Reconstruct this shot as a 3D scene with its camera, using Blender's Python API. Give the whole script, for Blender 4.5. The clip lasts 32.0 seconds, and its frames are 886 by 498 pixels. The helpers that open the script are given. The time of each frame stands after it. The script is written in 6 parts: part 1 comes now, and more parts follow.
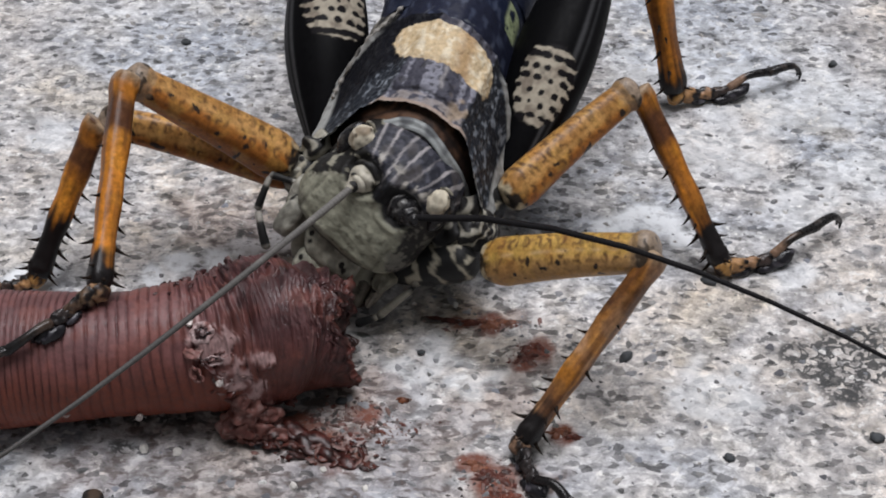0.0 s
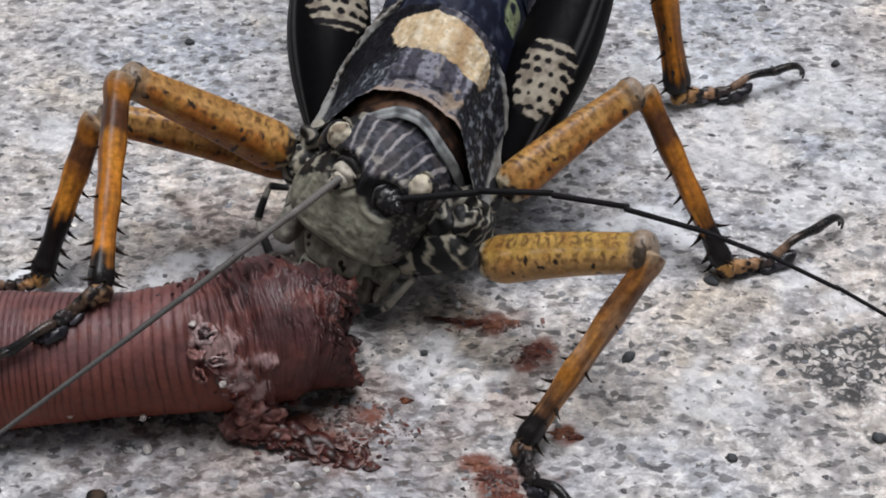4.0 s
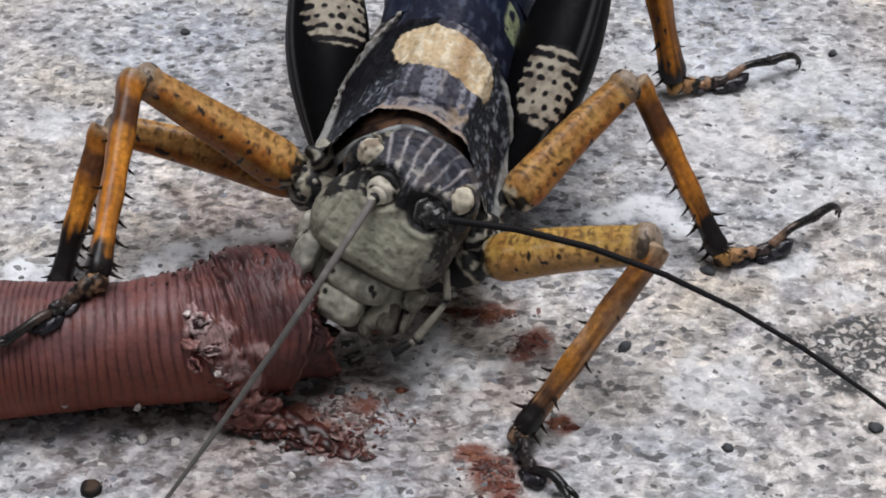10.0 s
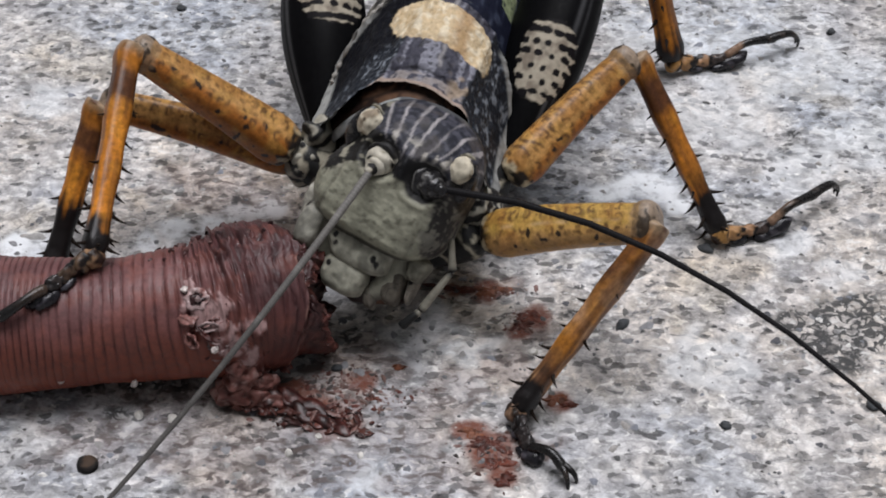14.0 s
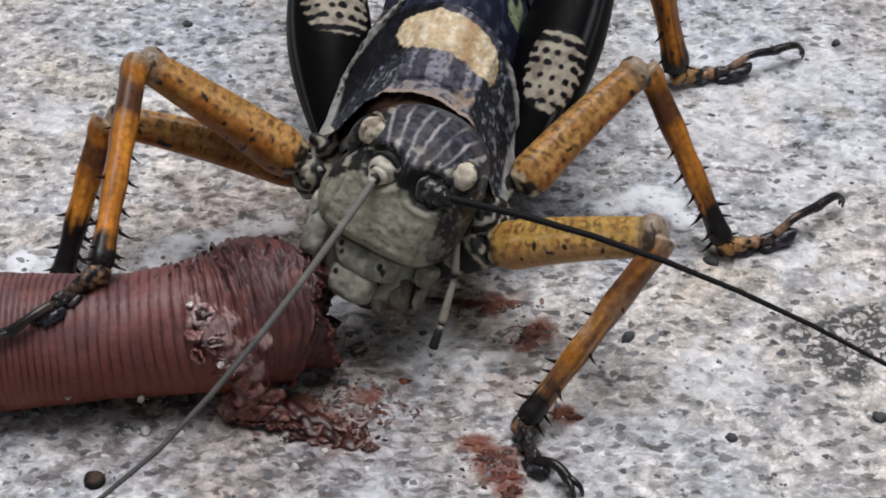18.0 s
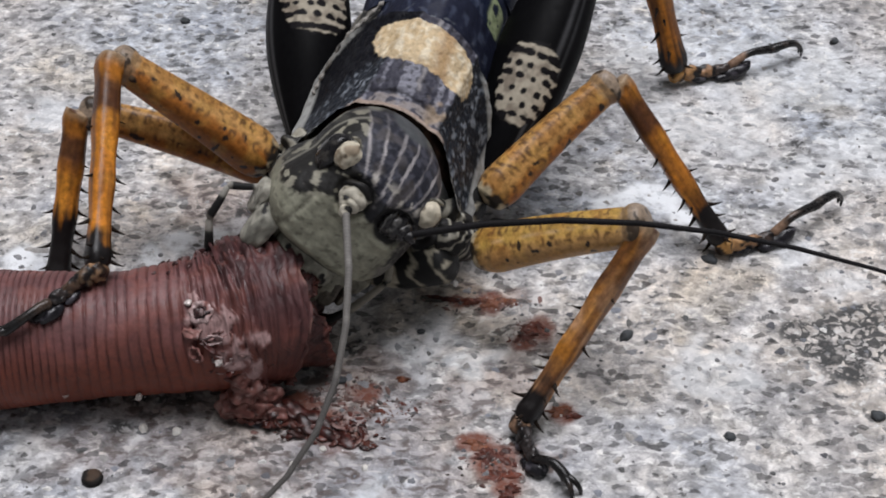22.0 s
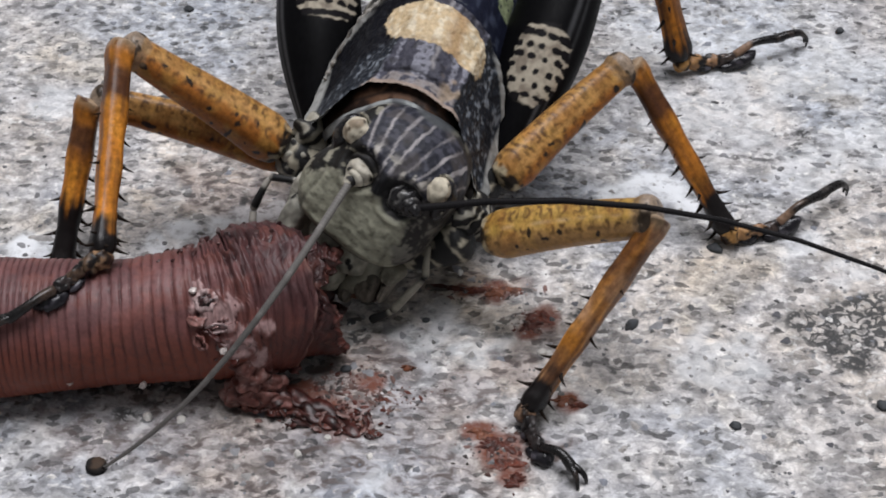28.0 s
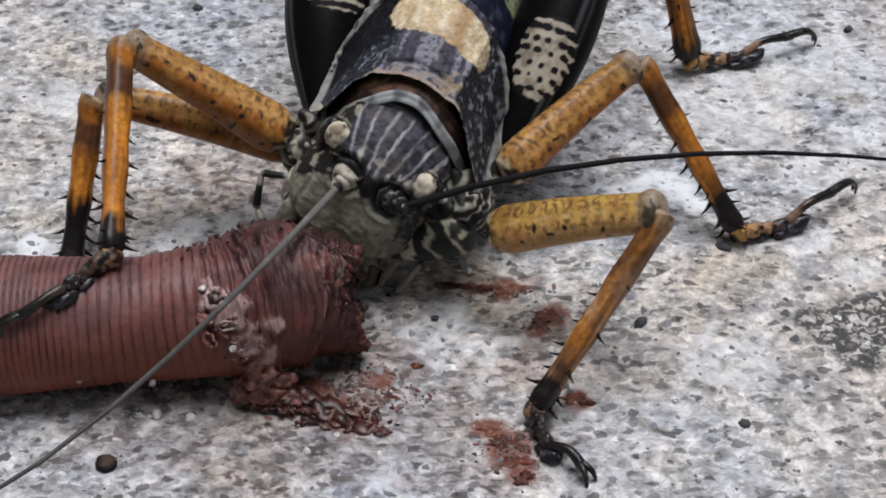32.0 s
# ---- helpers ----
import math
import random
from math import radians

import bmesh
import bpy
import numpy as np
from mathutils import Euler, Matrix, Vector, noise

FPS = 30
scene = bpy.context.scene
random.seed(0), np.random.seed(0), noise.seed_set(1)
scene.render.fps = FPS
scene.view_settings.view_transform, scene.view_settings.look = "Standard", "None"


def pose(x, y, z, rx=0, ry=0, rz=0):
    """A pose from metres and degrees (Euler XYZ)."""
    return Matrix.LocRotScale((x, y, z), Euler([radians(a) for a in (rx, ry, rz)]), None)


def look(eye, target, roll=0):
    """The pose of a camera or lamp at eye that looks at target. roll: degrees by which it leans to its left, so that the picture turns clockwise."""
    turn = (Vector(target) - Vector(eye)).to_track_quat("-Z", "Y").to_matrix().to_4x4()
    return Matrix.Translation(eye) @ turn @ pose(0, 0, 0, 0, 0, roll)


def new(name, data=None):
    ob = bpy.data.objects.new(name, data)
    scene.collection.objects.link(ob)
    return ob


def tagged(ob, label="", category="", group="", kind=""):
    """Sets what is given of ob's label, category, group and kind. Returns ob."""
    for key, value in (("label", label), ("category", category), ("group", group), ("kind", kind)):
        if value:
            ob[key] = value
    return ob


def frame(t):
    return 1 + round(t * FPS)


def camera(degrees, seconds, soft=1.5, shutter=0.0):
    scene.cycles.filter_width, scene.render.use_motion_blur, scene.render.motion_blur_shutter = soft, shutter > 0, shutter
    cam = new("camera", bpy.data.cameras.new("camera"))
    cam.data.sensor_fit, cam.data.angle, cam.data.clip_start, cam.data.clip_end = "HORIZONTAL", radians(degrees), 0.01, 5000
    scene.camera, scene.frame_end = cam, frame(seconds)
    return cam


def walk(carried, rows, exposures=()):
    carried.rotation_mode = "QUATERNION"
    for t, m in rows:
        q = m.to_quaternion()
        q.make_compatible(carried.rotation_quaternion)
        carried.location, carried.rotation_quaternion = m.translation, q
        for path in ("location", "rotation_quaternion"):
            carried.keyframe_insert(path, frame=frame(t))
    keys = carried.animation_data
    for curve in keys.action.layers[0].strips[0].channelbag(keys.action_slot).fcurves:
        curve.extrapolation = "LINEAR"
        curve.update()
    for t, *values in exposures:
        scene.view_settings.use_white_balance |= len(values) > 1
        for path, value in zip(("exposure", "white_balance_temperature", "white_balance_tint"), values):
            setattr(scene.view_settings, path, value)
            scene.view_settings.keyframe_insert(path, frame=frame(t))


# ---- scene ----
# ---------------------------------------------------------------- camera
cam = camera(28, 32.0, soft=1.9)
PATH = [
    (0.0, look((-0.000151, -0.104188, 0.094252), (-0.000563, 0.001249, 0.002150), -0.229)),
    (0.5, look((-0.000106, -0.104224, 0.094371), (-0.000616, 0.001120, 0.002162), -0.282)),
    (1.0, look((0.000038, -0.104179, 0.094465), (-0.000618, 0.001154, 0.002246), -0.342)),
    (1.5, look((-0.000176, -0.104030, 0.094606), (-0.000876, 0.001087, 0.002140), -0.313)),
    (2.0, look((-0.000347, -0.104098, 0.094562), (-0.001056, 0.001210, 0.002314), -0.348)),
    (2.5, look((0.000021, -0.104287, 0.094384), (-0.000912, 0.001225, 0.002372), -0.442)),
    (3.0, look((-0.000216, -0.104203, 0.094470), (-0.001000, 0.001189, 0.002319), -0.385)),
    (3.5, look((-0.000038, -0.104152, 0.094645), (-0.000831, 0.001154, 0.002396), -0.394)),
    (5.5, look((0.000031, -0.104176, 0.094543), (-0.000712, 0.000950, 0.002089), -0.379)),
    (6.0, look((-0.000160, -0.104016, 0.094504), (-0.000619, 0.001108, 0.002045), -0.259)),
    (6.5, look((-0.000235, -0.104154, 0.094428), (-0.000810, 0.000883, 0.001870), -0.252)),
    (7.0, look((0.000327, -0.103941, 0.094568), (-0.000040, 0.001132, 0.002050), -0.366)),
    (7.5, look((0.000259, -0.104061, 0.094510), (-0.000690, 0.000855, 0.001818), -0.505)),
    (8.0, look((0.000091, -0.104165, 0.094184), (-0.000698, 0.000832, 0.001582), -0.453)),
    (8.5, look((-0.000066, -0.104101, 0.094220), (-0.000636, 0.000742, 0.001442), -0.304)),
    (9.0, look((0.000058, -0.104135, 0.094177), (-0.000498, 0.000715, 0.001408), -0.360)),
    (9.5, look((0.000262, -0.103937, 0.094377), (-0.000460, 0.000836, 0.001522), -0.388)),
    (10.0, look((0.000265, -0.104103, 0.094208), (-0.000462, 0.000798, 0.001498), -0.389)),
    (10.5, look((0.000345, -0.104132, 0.094196), (-0.000328, 0.000797, 0.001516), -0.400)),
    (11.0, look((0.000383, -0.104032, 0.093942), (0.000251, 0.000654, 0.000986), -0.179)),
    (11.5, look((-0.000070, -0.103964, 0.093644), (0.000019, 0.000082, -0.000028), 0.082)),
    (12.0, look((-0.000001, -0.104164, 0.093569), (-0.000090, -0.000059, -0.000037), 0.022)),
    (12.5, look((-0.000271, -0.104168, 0.093524), (-0.000039, 0.000002, -0.000010), 0.126)),
    (13.0, look((0.000000, -0.104040, 0.093678), (0.000000, 0.000000, -0.000000), 0.000)),
    (13.5, look((-0.000320, -0.104153, 0.093532), (-0.000174, -0.000023, -0.000047), 0.071)),
    (14.0, look((-0.000167, -0.104042, 0.093646), (-0.000260, -0.000088, -0.000129), 0.012)),
    (14.5, look((-0.000185, -0.104000, 0.093688), (0.000100, 0.000072, 0.000046), 0.093)),
    (16.5, look((0.000255, -0.103781, 0.094015), (0.000726, 0.000195, 0.000265), 0.028)),
    (17.0, look((0.000391, -0.103859, 0.094088), (-0.000206, 0.000283, 0.000526), -0.444)),
    (17.5, look((0.000207, -0.103952, 0.093776), (-0.000345, 0.000476, 0.000533), -0.477)),
    (18.0, look((0.000376, -0.104149, 0.093931), (-0.000706, 0.000428, 0.000859), -0.696)),
    (18.5, look((0.000014, -0.103942, 0.094063), (-0.000983, 0.000500, 0.000838), -0.536)),
    (19.0, look((0.000272, -0.104085, 0.093848), (-0.000826, 0.000547, 0.000837), -0.671)),
    (19.5, look((0.000390, -0.103928, 0.094303), (-0.000489, 0.000479, 0.001038), -0.622)),
    (20.0, look((0.000439, -0.103928, 0.094078), (-0.000457, 0.000491, 0.000826), -0.611)),
    (20.5, look((0.000492, -0.103978, 0.094246), (-0.000499, 0.000446, 0.001001), -0.663)),
    (21.0, look((0.000568, -0.104073, 0.093946), (-0.000456, 0.000436, 0.000797), -0.721)),
    (21.5, look((0.000184, -0.104077, 0.093618), (-0.000593, 0.000519, 0.000564), -0.564)),
    (22.0, look((0.000103, -0.103891, 0.093962), (-0.000559, 0.000452, 0.000624), -0.445)),
    (22.5, look((0.000247, -0.104031, 0.093809), (-0.000290, 0.000408, 0.000577), -0.459)),
    (23.0, look((0.000490, -0.103835, 0.094104), (0.000143, 0.000365, 0.000604), -0.458)),
    (23.5, look((0.000671, -0.104081, 0.093955), (-0.000253, 0.000293, 0.000654), -0.686)),
    (24.0, look((0.000467, -0.103748, 0.094423), (-0.000415, 0.000668, 0.001168), -0.807)),
    (24.5, look((0.000555, -0.103946, 0.094281), (-0.001075, 0.000765, 0.001366), -1.126)),
    (26.5, look((0.000722, -0.103924, 0.093892), (-0.000848, 0.000536, 0.000695), -1.077)),
    (27.0, look((0.000011, -0.103984, 0.093643), (-0.001506, 0.000334, 0.000287), -0.904)),
    (27.5, look((-0.000398, -0.103887, 0.093541), (-0.001496, 0.000112, -0.000176), -0.570)),
    (28.0, look((-0.000372, -0.103856, 0.093448), (-0.000937, 0.000138, -0.000281), -0.298)),
    (28.5, look((-0.000427, -0.104068, 0.093217), (-0.001141, 0.000050, -0.000371), -0.330)),
    (29.0, look((-0.000443, -0.104142, 0.093432), (-0.001294, -0.000161, -0.000308), -0.319)),
    (29.5, look((-0.000439, -0.104035, 0.093489), (-0.001103, -0.000089, -0.000291), -0.324)),
    (30.0, look((-0.000565, -0.104125, 0.093134), (-0.001088, -0.000130, -0.000594), -0.254)),
    (30.5, look((-0.000541, -0.103869, 0.093392), (-0.000938, -0.000093, -0.000578), -0.167)),
    (31.0, look((-0.000102, -0.104244, 0.093303), (-0.001022, -0.000067, -0.000220), -0.512)),
    (31.5, look((-0.000499, -0.104067, 0.093402), (-0.001567, -0.000059, -0.000307), -0.486)),
    (32.0, look((-0.000494, -0.104075, 0.093402), (-0.001635, -0.000063, -0.000301), -0.515)),
]
walk(cam, PATH)

# ---------------------------------------------------------------- light: overcast sky
world = bpy.data.worlds.new("sky")
scene.world = world
world.use_nodes = True
wn, wl = world.node_tree.nodes, world.node_tree.links
sky = wn.new("ShaderNodeTexSky")
sky.sky_type, sky.sun_disc = "NISHITA", False
sky.sun_elevation, sky.sun_rotation = radians(79), radians(334)
sky.air_density, sky.dust_density = 1.0, 3.0
soft = wn.new("ShaderNodeHueSaturation")
soft.inputs["Saturation"].default_value = 0.12
wl.new(sky.outputs[0], soft.inputs["Color"])
wl.new(soft.outputs[0], wn["Background"].inputs[0])
wn["Background"].inputs[1].default_value = 0.044
sun = new("sun", bpy.data.lights.new("sun", "SUN"))
sun.data.energy, sun.data.angle, sun.data.color = 3.12, radians(40), (0.94, 0.94, 0.995)
sun.matrix_world = look((0.12, 0.25, 1.5), (0, 0, 0))
scene.view_settings.exposure = 0.0

MM = 0.001


# ---------------------------------------------------------------- materials
def mat(name):
    m = bpy.data.materials.new(name)
    m.use_nodes = True
    return m, m.node_tree.nodes, m.node_tree.links, m.node_tree.nodes["Principled BSDF"]


def tex(n, l, kind, scale, detail=4.0, rough=0.6, coord="Object", dist=0.0):
    c = n.new("ShaderNodeTexCoord")
    if kind == "VORONOI":
        t = n.new("ShaderNodeTexVoronoi")
        t.inputs["Scale"].default_value = scale
    else:
        t = n.new("ShaderNodeTexNoise")
        t.inputs["Scale"].default_value, t.inputs["Detail"].default_value = scale, detail
        t.inputs["Roughness"].default_value, t.inputs["Distortion"].default_value = rough, dist
    l.new(c.outputs[coord], t.inputs["Vector"])
    return t


def ramp(n, l, src, stops, mode="LINEAR"):
    r = n.new("ShaderNodeValToRGB")
    r.color_ramp.interpolation = mode
    e = r.color_ramp.elements
    while len(e) < len(stops):
        e.new(0.5)
    for k, (p, c) in zip(e, stops):
        k.position = p
        k.color = (c, c, c, 1) if isinstance(c, (int, float)) else (*c, 1)
    l.new(src, r.inputs[0])
    return r.outputs[0]


def mix(n, l, a, b, fac, blend="MIX"):
    m = n.new("ShaderNodeMix")
    m.data_type, m.blend_type = "RGBA", blend
    for sock, v in ((m.inputs[0], fac), (m.inputs[6], a), (m.inputs[7], b)):
        if isinstance(v, (int, float)):
            sock.default_value = v
        elif isinstance(v, tuple):
            sock.default_value = (*v, 1)
        else:
            l.new(v, sock)
    return m.outputs[2]


def bump(n, l, bsdf, src, strength, dist):
    b = n.new("ShaderNodeBump")
    b.inputs["Strength"].default_value, b.inputs["Distance"].default_value = strength, dist
    l.new(src, b.inputs["Height"])
    old = bsdf.inputs["Normal"].links
    if old:
        l.new(old[0].from_socket, b.inputs["Normal"])
    l.new(b.outputs[0], bsdf.inputs["Normal"])


def painted(name, rough, grain, bump_mm, wet=0.0, vary=0.35, big=250.0, shine=0.35):
    """Skin or shell whose markings lie in the mesh's colour attribute, with grain and fine relief."""
    m, n, l, b = mat(name)
    a = n.new("ShaderNodeAttribute")
    a.attribute_name = "Col"
    t1, t2 = tex(n, l, "NOISE", grain, 5.0, 0.65), tex(n, l, "NOISE", big, 3.0)
    f1 = ramp(n, l, t1.outputs[0], [(0.3, 1 - vary), (0.7, 1 + vary * 0.6)])
    f2 = ramp(n, l, t2.outputs[0], [(0.3, 0.85), (0.7, 1.1)])
    c = mix(n, l, mix(n, l, a.outputs[0], f1, 1.0, "MULTIPLY"), f2, 1.0, "MULTIPLY")
    l.new(c, b.inputs["Base Color"])
    l.new(ramp(n, l, t1.outputs[0], [(0.3, rough - 0.1), (0.7, min(rough + 0.12, 1))]), b.inputs["Roughness"])
    b.inputs["Coat Weight"].default_value, b.inputs["Coat Roughness"].default_value = wet, 0.18
    b.inputs["Specular IOR Level"].default_value = shine
    bump(n, l, b, t1.outputs[0], 0.6, bump_mm * MM)
    return m


SHELL = painted("mottled_shell", 0.46, 2600, 0.08, vary=0.22, shine=0.12)
SKIN = painted("face_cuticle", 0.55, 1800, 0.08, vary=0.3, shine=0.25)
LEG = painted("amber_leg_cuticle", 0.38, 2200, 0.08, wet=0.05, vary=0.45, shine=0.28)
BLACK = painted("black_satin_cuticle", 0.42, 2400, 0.02, vary=0.2, shine=0.035)
WORM = painted("damp_worm_skin", 0.55, 2200, 0.05, wet=0.07, vary=0.3)
FLESH = painted("torn_wet_flesh", 0.40, 1800, 0.12, wet=0.2, vary=0.5)
GLOSS = painted("glossy_dark_cuticle", 0.28, 2400, 0.03, wet=0.10, vary=0.3, shine=0.30)
FLESH_SKIN = painted("damp_raw_skin", 0.48, 2000, 0.09, wet=0.14, vary=0.4)
GRIT = painted("mineral_grit", 0.75, 2500, 0.06, vary=0.3)


# ---------------------------------------------------------------- mesh helpers (all shapes in millimetres)
def sheet(name, nu, nv, place, colour, close_u=False, close_v=False):
    """A grid surface: place(u, v) and colour(u, v, point) with u and v from 0 to 1."""
    ru, rv = (nu if close_u else nu + 1), (nv if close_v else nv + 1)
    verts, cols = [], []
    for i in range(ru):
        for j in range(rv):
            p = place(i / nu, j / nv)
            verts.append(p * MM)
            cols.append((*colour(i / nu, j / nv, p), 1.0))
    faces = []
    for i in range(nu):
        for j in range(nv):
            a, b = i, (i + 1) % ru
            c, d = j, (j + 1) % rv
            faces.append((a * rv + c, b * rv + c, b * rv + d, a * rv + d))
    me = bpy.data.meshes.new(name)
    me.from_pydata(verts, [], faces)
    at = me.color_attributes.new("Col", "FLOAT_COLOR", "POINT")
    at.data.foreach_set("color", np.array(cols, dtype=np.float32).ravel())
    me.polygons.foreach_set("use_smooth", [True] * len(faces))
    me.update()
    return me


def tube(name, spine, radii, colour, nu=40, nv=20, side=Vector((1, 0, 0)), square=2.0):
    """A closed tube along spine(u); radii(u) gives the half widths along side and across it. v turns round it from the side."""
    def place(u, v):
        a, b = max(u - 0.01, 0), min(u + 0.01, 1)
        z = (spine(b) - spine(a)).normalized()
        x = (side - z * side.dot(z)).normalized()
        y = z.cross(x)
        rx, ry = radii(u)
        c, s = math.cos(v * math.tau), math.sin(v * math.tau)
        k = (abs(c) ** square + abs(s) ** square) ** (-1 / square)
        return spine(u) + x * (rx * c * k) + y * (ry * s * k)
    return sheet(name, nu, nv, place, colour, close_v=True)


def capped(u, e=0.06):
    """A factor that rounds off both ends of a tube."""
    k = min(u, 1 - u) / e
    return math.sqrt(max(1 - (1 - min(k, 1)) ** 2, 0.0004))


def lerp(a, b, f):
    return tuple(p + (q - p) * f for p, q in zip(a, b))


def step(x, a, b):
    f = min(max((x - a) / (b - a), 0), 1)
    return f * f * (3 - 2 * f)


def nz(p, s, o=0.0):
    return noise.noise(Vector((p[0] * s + o, p[1] * s, p[2] * s)))


def part(name, data, material, parent, label="", m=None):
    ob = new(name, data)
    if material and not data.materials:
        data.materials.append(material)
    ob.parent = parent
    if m is not None:
        ob.matrix_basis = m
    return tagged(ob, label)


def at(p):
    return Matrix.Translation(Vector(p) * MM)


def blob(name, r, colour, nu=14, nv=18, lump=0.0, seed=0.0):
    """A rounded lump with half axes r round the origin."""
    def place(u, v):
        a, b = (u - 0.5) * math.pi * 0.998, v * math.tau
        p = Vector((math.cos(a) * math.cos(b), math.cos(a) * math.sin(b), math.sin(a)))
        k = 1 + lump * nz(p, 1.7, seed)
        return Vector((p.x * r[0], p.y * r[1], p.z * r[2])) * k
    return sheet(name, nu, nv, place, colour, close_v=True)


def frame_of(z, x):
    """A turn whose z axis lies along z, with x as near as may be."""
    z = z.normalized()
    x = (x - z * x.dot(z)).normalized()
    y = z.cross(x)
    return Matrix((x, y, z)).transposed()


# ---------------------------------------------------------------- ground
def lie(p):
    """Height of the concrete, in millimetres."""
    return 0.6 * (0.55 * nz(p, 0.05) + 0.22 * nz(p, 0.22, 7) + 0.14 * nz(p, 0.7, 3))


def ground():
    m, n, l, b = mat("weathered_concrete")
    fine = tex(n, l, "NOISE", 2600, 5.0, 0.7, dist=0.1)
    mid = tex(n, l, "NOISE", 800, 5.0, 0.64, dist=0.15)
    big = tex(n, l, "NOISE", 170, 4.0, 0.6, dist=0.3)
    wide = tex(n, l, "NOISE", 45, 3.0, 0.5)
    grit, flake = tex(n, l, "VORONOI", 640), tex(n, l, "VORONOI", 1150)
    for v, amp, src in ((grit, 0.0016, mid), (flake, 0.0006, fine)):
        push = n.new("ShaderNodeVectorMath")
        push.operation = "MULTIPLY_ADD"
        l.new(src.outputs["Color"], push.inputs[0])
        push.inputs[1].default_value = (amp * 2.2, amp * 1.2, amp)
        l.new(v.inputs["Vector"].links[0].from_socket, push.inputs[2])
        l.new(push.outputs[0], v.inputs["Vector"])
    base = ramp(n, l, mid.outputs[0], [(0.30, (0.20, 0.197, 0.198)), (0.41, (0.39, 0.383, 0.382)), (0.50, (0.54, 0.53, 0.527)), (0.66, (0.75, 0.74, 0.73))])
    tone = ramp(n, l, big.outputs[0], [(0.34, (0.72, 0.73, 0.76)), (0.48, (0.94, 0.94, 0.95)), (0.64, (1.12, 1.09, 1.05))])
    c = mix(n, l, base, tone, 1.0, "MULTIPLY")
    blot = tex(n, l, "NOISE", 420, 5.0, 0.66, dist=0.3)
    c = mix(n, l, c, ramp(n, l, blot.outputs[0], [(0.36, (0.68, 0.675, 0.655)), (0.52, (1.0, 1.0, 1.0))]), 1.0, "MULTIPLY")
    tint = ramp(n, l, wide.outputs[0], [(0.40, (0.90, 0.96, 1.04)), (0.60, (1.04, 0.985, 0.93))])
    c = mix(n, l, c, tint, 1.0, "MULTIPLY")
    for v, limit, size, tone_of in ((grit, 0.12, 0.42, (0.24, 0.24, 0.245)), (flake, 0.09, 0.36, (0.11, 0.107, 0.105)), (flake, -0.06, 0.36, (0.80, 0.78, 0.75))):
        s1 = n.new("ShaderNodeSeparateColor")
        l.new(v.outputs["Color"], s1.inputs[0])
        pick = ramp(n, l, s1.outputs[0], [(abs(limit), 1.0 if limit > 0 else 0.0), (abs(limit) + 0.01, 0.0)], "CONSTANT") if limit > 0 else ramp(n, l, s1.outputs[1], [(0.93, 0.0), (0.94, 1.0)], "CONSTANT")
        near = ramp(n, l, v.outputs["Distance"], [(size * 0.45, 1.0), (size, 0.0)])
        both = n.new("ShaderNodeMath")
        both.operation = "MULTIPLY"
        l.new(pick, both.inputs[0])
        l.new(near, both.inputs[1])
        c = mix(n, l, c, tone_of, both.outputs[0])
    chip = tex(n, l, "NOISE", 1250, 3.0, 0.55, dist=0.5)
    wide_chip = n.new("ShaderNodeVectorMath")
    wide_chip.operation = "MULTIPLY"
    l.new(chip.inputs["Vector"].links[0].from_socket, wide_chip.inputs[0])
    wide_chip.inputs[1].default_value = (0.62, 1.0, 1.0)
    l.new(wide_chip.outputs[0], chip.inputs["Vector"])
    c = mix(n, l, c, (0.27, 0.268, 0.272), ramp(n, l, chip.outputs[0], [(0.39, 0.45), (0.43, 0.0)]))
    c = mix(n, l, c, (0.085, 0.083, 0.083), ramp(n, l, chip.outputs[0], [(0.335, 0.8), (0.362, 0.0)]))
    c = mix(n, l, c, (0.80, 0.79, 0.77), ramp(n, l, chip.outputs[0], [(0.59, 0.0), (0.62, 0.55)]))
    cells = tex(n, l, "VORONOI", 2000)
    push = n.new("ShaderNodeVectorMath")
    push.operation = "MULTIPLY_ADD"
    l.new(fine.outputs["Color"], push.inputs[0])
    push.inputs[1].default_value = (0.0004, 0.0003, 0.0)
    l.new(wide_chip.outputs[0], push.inputs[2])
    l.new(push.outputs[0], cells.inputs["Vector"])
    own = n.new("ShaderNodeSeparateColor")
    l.new(cells.outputs["Color"], own.inputs[0])
    c = mix(n, l, c, ramp(n, l, own.outputs[0], [(0.0, (0.17, 0.17, 0.172)), (0.075, (0.32, 0.32, 0.322)), (0.10, (0.60, 0.60, 0.60)), (0.22, (0.74, 0.74, 0.735)), (0.25, (0.98, 0.98, 0.98)), (0.80, (1.02, 1.02, 1.02)), (1.0, (1.20, 1.20, 1.19))]), 0.9, "MULTIPLY")
    # flaked surface: curled grey lines between pale flakes, in patches
    for scale, thin, tone_of, gate, o in ((820, 0.018, (0.21, 0.207, 0.21), (0.42, 0.54), 0.0), (1500, 0.020, (0.22, 0.217, 0.215), (0.50, 0.62), 0.3)):
        curl = tex(n, l, "NOISE", scale, 2.0, 0.55, dist=0.6)
        where = tex(n, l, "NOISE", scale * 0.30, 3.0, 0.6, dist=o)
        both = n.new("ShaderNodeMath")
        both.operation = "MULTIPLY"
        l.new(ramp(n, l, curl.outputs[0], [(0.47 - 2.4 * thin, 0.0), (0.47 - thin, 0.42), (0.47 + thin, 0.42), (0.47 + 2.6 * thin, 0.0)]), both.inputs[0])
        l.new(ramp(n, l, where.outputs[0], [(gate[0], 0.0), (gate[1], 1.0)]), both.inputs[1])
